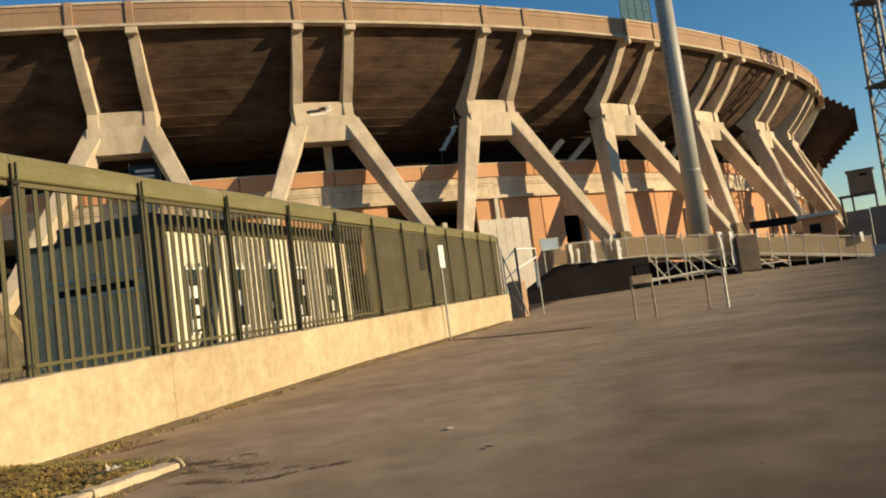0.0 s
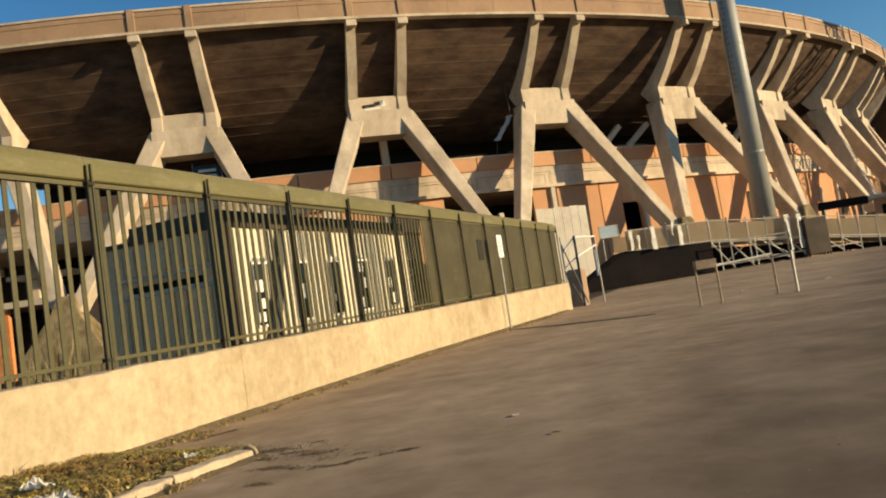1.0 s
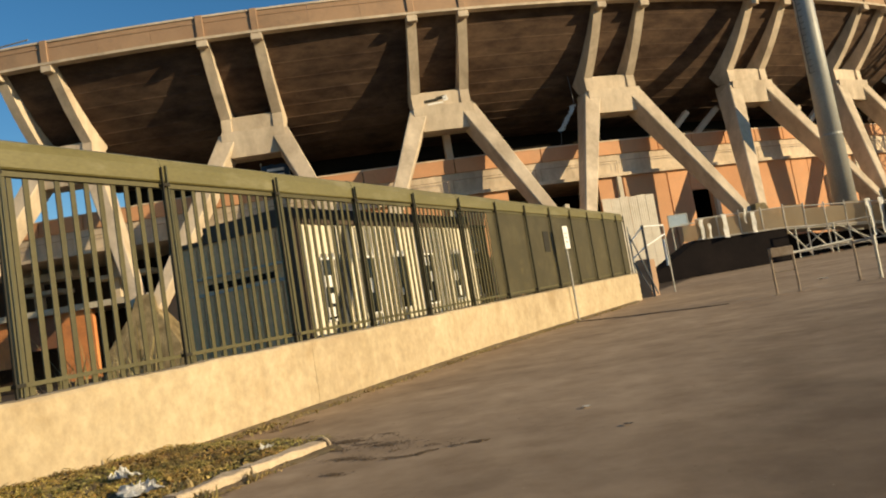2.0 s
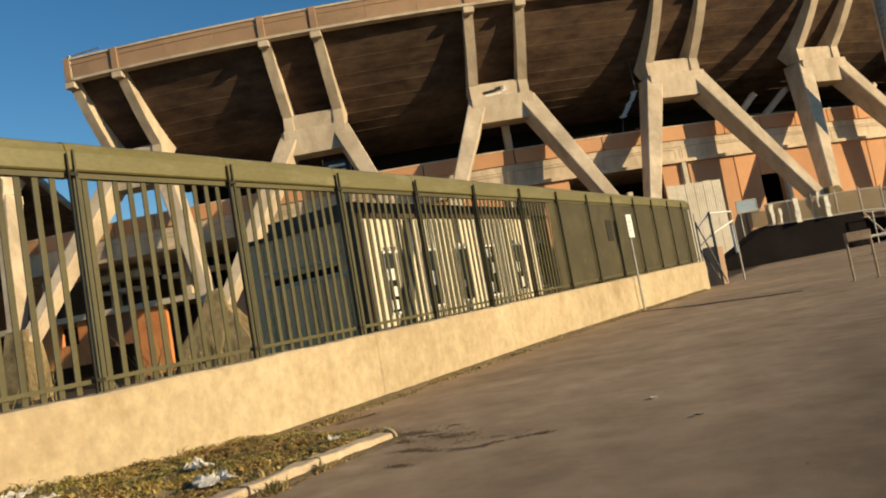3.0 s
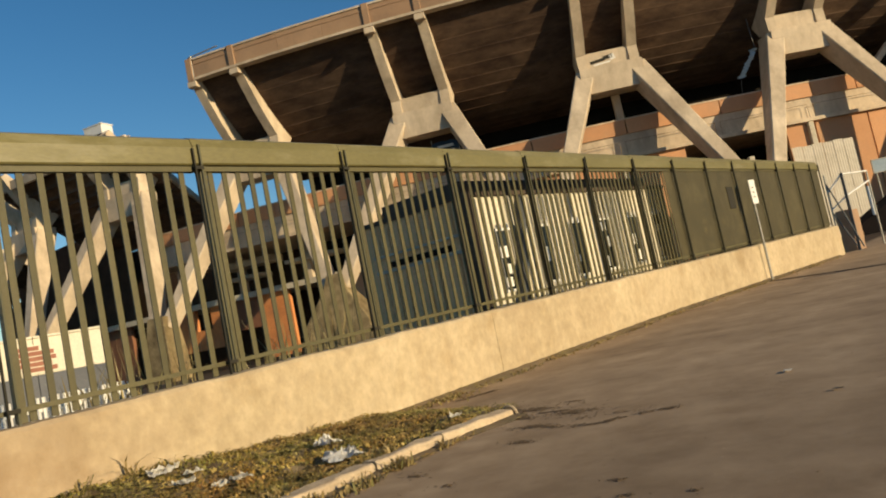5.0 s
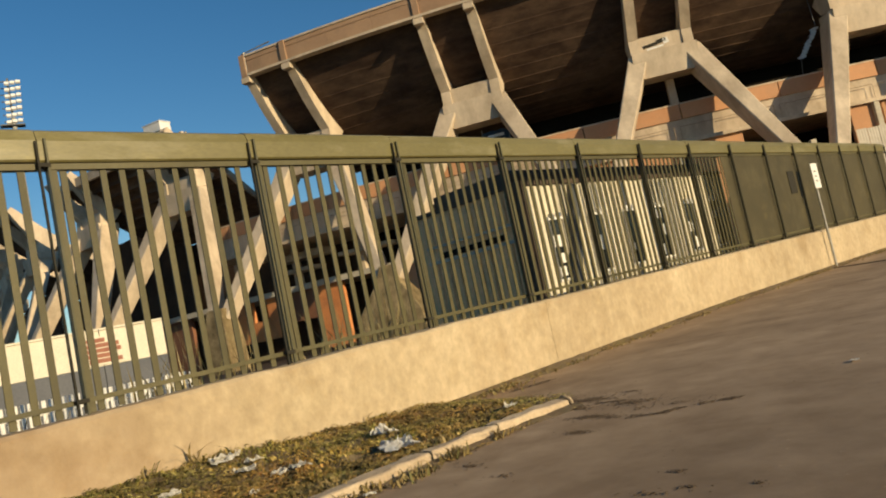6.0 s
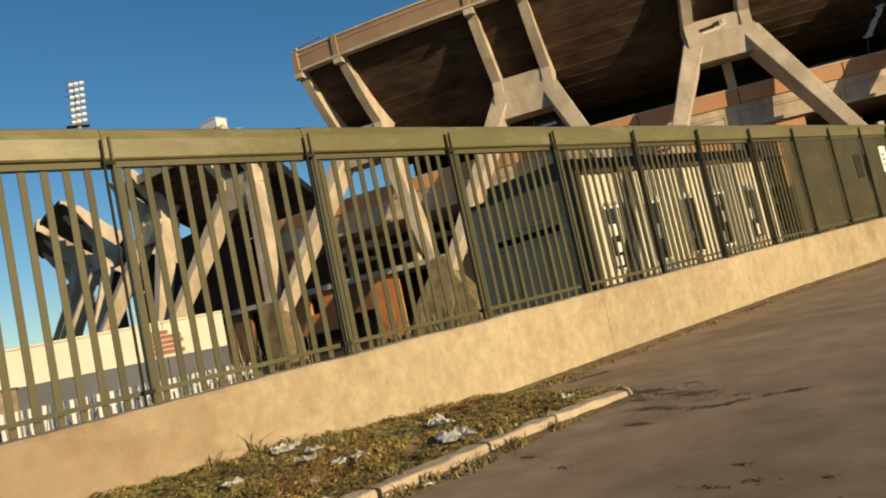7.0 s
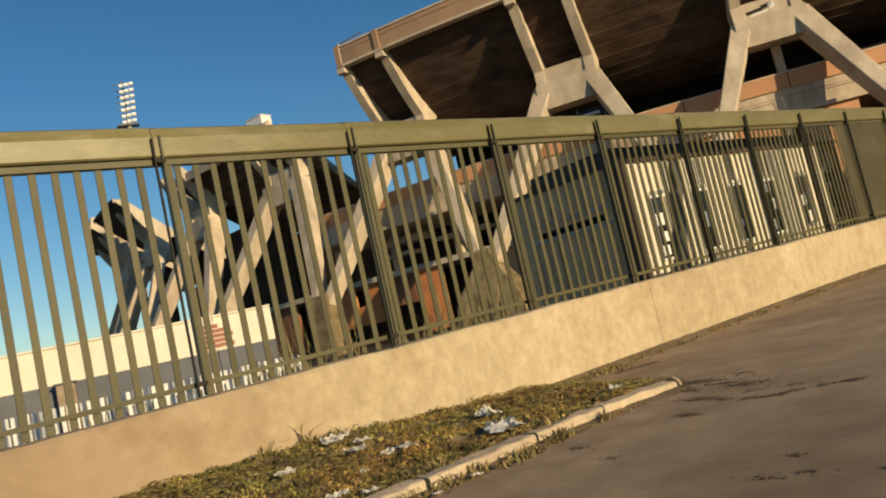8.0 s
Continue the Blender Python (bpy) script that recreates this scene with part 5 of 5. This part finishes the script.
def plant_grass():
    r = random.Random(12)
    spots = []
    while len(spots) < 26000:
        l, s = r.uniform(-2.5, 5.9), r.uniform(4.36, 6.14)
        d = 0.5 + 0.5 * noise.noise((l * 1.7, s * 1.7, 2)) + 0.3 * noise.noise((l * 5, s * 5, 8))
        if l > 4.6 and r.random() < (l - 4.6) / 1.4:
            continue
        if r.random() > 0.25 + d:
            continue
        spots.append((l, s, bank(l, s) - 0.012, r.uniform(0.012, 0.05) * (0.4 + d)))
    blades("verge_grass", "dry trampled brown and olive grass on the bank", spots, GRASS, 1, 1.5)
    spots = []
    for i in range(11000):
        l = 5.0 + 22 * r.random() ** 1.7
        w = 0.16 + 0.16 * max(0.0, noise.noise((l * 0.8, 0, 3)))
        if noise.noise((l * 1.3, 5, 1)) + 0.4 * noise.noise((l * 4.1, 2, 1)) < r.uniform(-0.25, 0.3):
            continue
        spots.append((l, 6.135 - abs(r.gauss(0, w)) * 0.9, 0.0, r.uniform(0.015, 0.055)))
    for lc, sc, n, w in ((3.91, 4.09, 60, 0.06), (3.46, 4.02, 80, 0.08), (3.15, 4.17, 40, 0.05), (2.85, 4.14, 60, 0.06), (4.45, 4.08, 25, 0.04), (2.5, 4.12, 50, 0.07), (4.04, 4.42, 160, 0.09), (2.96, 4.40, 160, 0.10)):
        for i in range(n):
            spots.append((lc + r.gauss(0, w * 1.3), sc + r.gauss(0, w * 0.6), 0.04 if sc > 4.3 else 0.0, r.uniform(0.03, 0.11)))
    for l, s, h in ((2.55, 6.08, 0.30), (2.57, 6.06, 0.26), (2.95, 6.09, 0.38), (2.97, 6.07, 0.30), (3.0, 6.10, 0.34), (3.3, 6.08, 0.28), (4.3, 6.09, 0.22), (4.8, 6.08, 0.2)):
        for i in range(4):
            spots.append((l + r.gauss(0, 0.02), s + r.gauss(0, 0.015), bank(l, s) - 0.03, h * r.uniform(0.3, 0.7)))
    for i in range(230):
        l = r.uniform(-1, 5.0)
        if noise.noise((l * 2.4, 2, 9)) < 0.0:
            continue
        spots.append((l, kerb_s(l) - 0.085 - abs(r.gauss(0, 0.06)), 0.0, r.uniform(0.015, 0.06)))
    blades("wall_foot_weeds", "low dry olive weeds along wall foot and kerb", spots, WEED, 2)


plant_grass()


def tall_weeds():
    """Dry stalks standing up behind the fence."""
    r = random.Random(77)
    spots = []
    for l0, l1, n, h0, h1 in ((3.2, 4.2, 190, 0.95, 1.5), (5.4, 6.5, 210, 0.9, 1.6), (1.6, 2.6, 70, 0.8, 1.3), (7.0, 8.2, 60, 0.8, 1.25)):
        for i in range(n):
            spots.append((r.uniform(l0, l1), FENCE_S + r.uniform(0.45, 1.5), 0.0, r.uniform(h0, h1)))
    blades("tall_dry_weeds", "tall dry straw-coloured weeds behind the fence", spots, STRAW, 78, 0.28)


STRAW = leaf_material("dry_stalks", ((0.34, 0.26, 0.12), (0.22, 0.18, 0.07), (0.46, 0.37, 0.20), (0.15, 0.15, 0.05)))
tall_weeds()


def flakes(name, label, spots, mat, seed, size):
    r = random.Random(seed)
    verts, faces = [], []
    for l, s, *up in spots:
        p = yard(l, s, up[0] if up else 0.004)
        n = len(verts)
        k = r.randint(4, 6)
        h = r.uniform(0.08, 0.35)
        ra = r.uniform(0.4, 1.0) * size
        a0 = r.uniform(0, 6.28)
        for j in range(k):
            a = a0 + j * 6.283 / k
            q = ra * r.uniform(0.6, 1.0)
            u, v = q * 1.5 * math.cos(j * 6.283 / k), q * 0.55 * math.sin(j * 6.283 / k)
            verts.append((p.x + u * math.cos(a0) - v * math.sin(a0), p.y + u * math.sin(a0) + v * math.cos(a0), p.z + r.uniform(0, 0.4) * h * size))
        verts.append((p.x, p.y, p.z + h * size))
        for j in range(k):
            faces.append((n + j, n + (j + 1) % k, n + k))
    me = bpy.data.meshes.new(name)
    me.from_pydata(verts, [], faces)
    me.materials.append(mat)
    tagged(new(name, me), label, "debris", kind="stuff")


def scatter():
    r = random.Random(5)
    spots = []
    # swept streaks, as runs of grit that thin out and break
    for c0, c1, c2, n, w in (((5.22, 2.50), (5.16, 2.75), (4.90, 2.94), 700, 0.022), ((4.92, 2.90), (4.78, 3.10), (4.94, 3.56), 420, 0.03), ((5.70, 4.35), (5.45, 4.0), (5.22, 3.80), 420, 0.035),
                             ((5.46, 3.58), (5.46, 3.7), (5.44, 3.86), 160, 0.02), ((7.0, 5.42), (6.75, 5.55), (6.5, 5.63), 520, 0.035), ((8.35, 5.88), (8.5, 6.0), (8.6, 6.1), 160, 0.03), ((5.05, 3.3), (5.2, 3.0), (5.3, 2.7), 130, 0.04)):
        for i in range(n):
            u = r.random()
            l = (1 - u) ** 2 * c0[0] + 2 * u * (1 - u) * c1[0] + u * u * c2[0]
            q = (1 - u) ** 2 * c0[1] + 2 * u * (1 - u) * c1[1] + u * u * c2[1]
            if noise.noise((q * 7, l * 7, n)) < r.uniform(-0.25, 0.25):
                continue
            spots.append((l + r.gauss(0, w), q + r.gauss(0, w)))
    for c, n, w in (((4.94, 3.56), 420, 0.045), ((5.62, 3.98), 700, 0.085), ((5.36, 3.45), 420, 0.08), ((5.9, 4.6), 300, 0.08), ((4.46, 3.36), 200, 0.03), ((5.28, 3.9), 260, 0.05), ((3.53, 2.12), 50, 0.014), ((3.34, 1.63), 24, 0.014), ((3.18, 2.10), 40, 0.025), ((3.28, 1.95), 34, 0.022), ((3.7, 3.73), 60, 0.04), ((3.48, 3.27), 30, 0.03), ((5.84, 3.73), 60, 0.04)):
        for i in range(n):
            v = r.random() ** 2 * 2.2 + 0.3
            spots.append((c[0] + r.gauss(0, w * 0.6) * v, c[1] + r.gauss(0, w * 1.4) * v))
    for i in range(2600):
        l = 5.2 + 14 * r.random() ** 1.4
        if noise.noise((l * 1.1, 2, 2)) < -0.05:
            continue
        spots.append((l, 6.08 - abs(r.gauss(0, 0.16))))
    for i in range(900):
        spots.append((r.uniform(-1, 5.4), 4.15 - abs(r.gauss(0, 0.06))))
    flakes("leaf_grit", "dark leaf scraps and grit swept over the asphalt", spots, FLAKE, 6, 0.014)
    spots = [(r.uniform(1.5, 22), r.uniform(-8, 5.5)) for i in range(1600)]
    flakes("loose_gravel", "loose gravel on the asphalt", spots, FLAKE, 7, 0.011)
    spots = [(1.5 + 14 * r.random() ** 1.5, r.uniform(-6, 5.5)) for i in range(1100)]
    flakes("pale_grit", "pale grit and tiny stones on the asphalt", spots, GRIT, 8, 0.009)


scatter()


def wall_foot():
    """Earth and leaves washed up along the foot of the wall, and dead leaves over the bank."""
    bm = bmesh.new()
    rows = []
    for i in range(300):
        l = 5.6 + i * 0.075
        w = max(0.04, 0.22 + 0.24 * noise.noise((l * 0.7, 3, 1)) + 0.08 * noise.noise((l * 3.1, 1, 1)))
        rows.append([bm.verts.new(yard(l, 6.16 - w * u, z + 0.012 * noise.noise((l * 5, u * 3, 2)) * (u < 1))) for u, z in ((0, 0.05), (0.35, 0.038), (0.7, 0.02), (1.0, -0.006))])
    for i in range(299):
        for j in range(3):
            bm.faces.new((rows[i][j], rows[i][j + 1], rows[i + 1][j + 1], rows[i + 1][j]))
    bmesh.ops.recalc_face_normals(bm, faces=bm.faces[:])
    if bm.faces[0].normal.z < 0:
        bmesh.ops.reverse_faces(bm, faces=bm.faces[:])
    tagged(part("wall_foot_earth", bm, DUSTY), "thin strip of washed earth at the wall's foot", "earth", kind="structure")
    bm = bmesh.new()
    rows = []
    for i in range(110):
        l = -2.0 + i * 0.068
        w = max(0.02, 0.11 + 0.13 * noise.noise((l * 1.4, 9, 4)) + 0.06 * noise.noise((l * 5.0, 2, 4)))
        rows.append([bm.verts.new(yard(l, kerb_s(l) - 0.075 - w * u, z)) for u, z in ((0, 0.03), (0.5, 0.018), (1.0, -0.005))])
    for i in range(109):
        for j in range(2):
            bm.faces.new((rows[i][j], rows[i][j + 1], rows[i + 1][j + 1], rows[i + 1][j]))
    bmesh.ops.recalc_face_normals(bm, faces=bm.faces[:])
    if bm.faces[0].normal.z < 0:
        bmesh.ops.reverse_faces(bm, faces=bm.faces[:])
    tagged(part("kerb_foot_earth", bm, SOIL), "dark earth washed up along the kerb", "earth", kind="structure")
    r = random.Random(31)
    spots = []
    while len(spots) < 15000:
        l, s = r.uniform(-2.5, 5.9), r.uniform(4.36, 6.14)
        if noise.noise((l * 1.3, s * 1.3, 6)) + r.uniform(-0.3, 0.3) > 0.0:
            spots.append((l, s, bank(l, s) + r.uniform(-0.005, 0.03)))
    for i in range(1600):
        l = 5.5 + 20 * r.random() ** 1.6
        if noise.noise((l * 0.9, 7, 7)) < 0.0:
            continue
        spots.append((l, 6.13 - abs(r.gauss(0, 0.13)), r.uniform(0.01, 0.05)))
    for i in range(500):
        spots.append((r.uniform(-1, 5.3), 4.16 - abs(r.gauss(0, 0.07)), 0.008))
    flakes("dead_leaves", "dead yellow-brown leaves on bank and wall foot", spots, LEAVES, 32, 0.028)

    # a filled seam across the asphalt, starting at the sign's foot
    bm = bmesh.new()
    rows = []
    for i in range(60):
        u = i / 59
        l = (1 - u) ** 2 * 19.6 + 2 * u * (1 - u) * 18.0 + u * u * 17.4
        w = (0.16 + 0.10 * noise.noise((u * 9, 4, 2))) * (1.0 - 0.7 * u)
        rows.append([bm.verts.new(yard(l + e * w, 6.1 - 4.2 * u, z)) for e, z in ((-1, 0.002), (0, 0.014), (1, 0.002))])
    for i in range(59):
        for j in range(2):
            bm.faces.new((rows[i][j], rows[i][j + 1], rows[i + 1][j + 1], rows[i + 1][j]))
    bmesh.ops.recalc_face_normals(bm, faces=bm.faces[:])
    if bm.faces[0].normal.z < 0:
        bmesh.ops.reverse_faces(bm, faces=bm.faces[:])
    tagged(part("asphalt_seam", bm, SKIRT), "dark filled seam across the asphalt", "seam", kind="structure")


LEAVES = leaf_material("dead_leaves", ((0.30, 0.205, 0.08), (0.17, 0.13, 0.042), (0.42, 0.315, 0.15), (0.11, 0.10, 0.032), (0.25, 0.15, 0.068), (0.20, 0.175, 0.055)), patches=True)
wall_foot()


def crumpled(name, label, category, l, s, z, size, mat, seed, flat=0.45):
    bm = bmesh.new()
    n = 9
    r = random.Random(seed)
    o = r.uniform(0, 50)
    g = []
    for i in range(n):
        row = []
        for j in range(n):
            x, y = (i / (n - 1) - 0.5), (j / (n - 1) - 0.5)
            v = Vector((x * size, y * size * 0.7, 0)) + Vector(noise.noise_vector((x * 3.2 + o, y * 3.2, o))) * size * 0.26
            v.z = abs(noise.noise((x * 4 + o, y * 4, 3)) + 0.5 * noise.noise((x * 9 + o, y * 9, 1))) * size * flat * 1.15 + 0.01
            row.append(bm.verts.new(v))
        g.append(row)
    for i in range(n - 1):
        for j in range(n - 1):
            bm.faces.new((g[i][j], g[i + 1][j], g[i + 1][j + 1], g[i][j + 1]))
    bmesh.ops.solidify(bm, geom=bm.faces[:], thickness=0.003)
    ob = part(name, bm, mat)
    p = yard(l, s, z)
    ob.location = p
    ob.rotation_euler = (0, 0, r.uniform(0, 6.28))
    tagged(ob, label, category, "litter scraps" if name == "paper_scrap" else "")


PLASTIC = material("crumpled_white_plastic", ((0.84, 0.82, 0.78), (0.92, 0.90, 0.86)), 0.45, 6, 40, 0.2, dirt=(0.48, 0.52, 0.60), dirt_scale=9)
PAPER = material("soiled_paper", ((0.80, 0.77, 0.70), (0.88, 0.86, 0.80)), 0.8, 5, 40, 0.2, dirt=(0.5, 0.43, 0.32), dirt_scale=6)
crumpled("plastic_bag", "crumpled white and blue plastic bag on the grass", "litter", 3.92, 4.68, bank(3.92, 4.68) + 0.02, 0.36, PLASTIC, 1, 0.34)
crumpled("plastic_scrap", "small crumpled pale plastic scrap on the grass", "litter", 4.20, 5.15, bank(4.20, 5.15) + 0.02, 0.22, PLASTIC, 2)
for i, (l, s, sz) in enumerate(((3.10, 5.90, 0.22), (3.02, 5.76, 0.16), (3.21, 5.62, 0.14), (3.00, 5.41, 0.19), (3.16, 5.20, 0.15), (3.26, 5.06, 0.16), (2.39, 5.37, 0.15), (2.36, 4.60, 0.13), (2.52, 4.46, 0.12), (2.75, 4.9, 0.10), (5.2, 4.57, 0.15), (3.05, 4.03, 0.08), (2.7, 4.0, 0.07))):
    crumpled("paper_scrap", "crumpled soiled paper scrap on dry grass", "litter", l, s, (bank(l, s) if s > 4.3 else 0) + 0.015, sz, PAPER, 20 + i, 0.3)
crumpled("paper_scrap", "pale flattened paper scrap on the asphalt", "litter", 6.2, 1.98, 0.002, 0.09, PAPER, 50, 0.1)
crumpled("paper_scrap", "pale flattened paper scrap on the asphalt", "litter", 23.0, 0.0, 0.004, 0.2, PAPER, 51, 0.2)
crumpled("paper_scrap", "pale flattened paper scrap on the asphalt", "litter", 23.7, -2.2, 0.004, 0.18, PAPER, 52, 0.2)
crumpled("dark_rag", "small dark rag on the asphalt", "litter", 5.34, 1.43, 0.002, 0.06, STEEL_DARK, 53, 0.12)
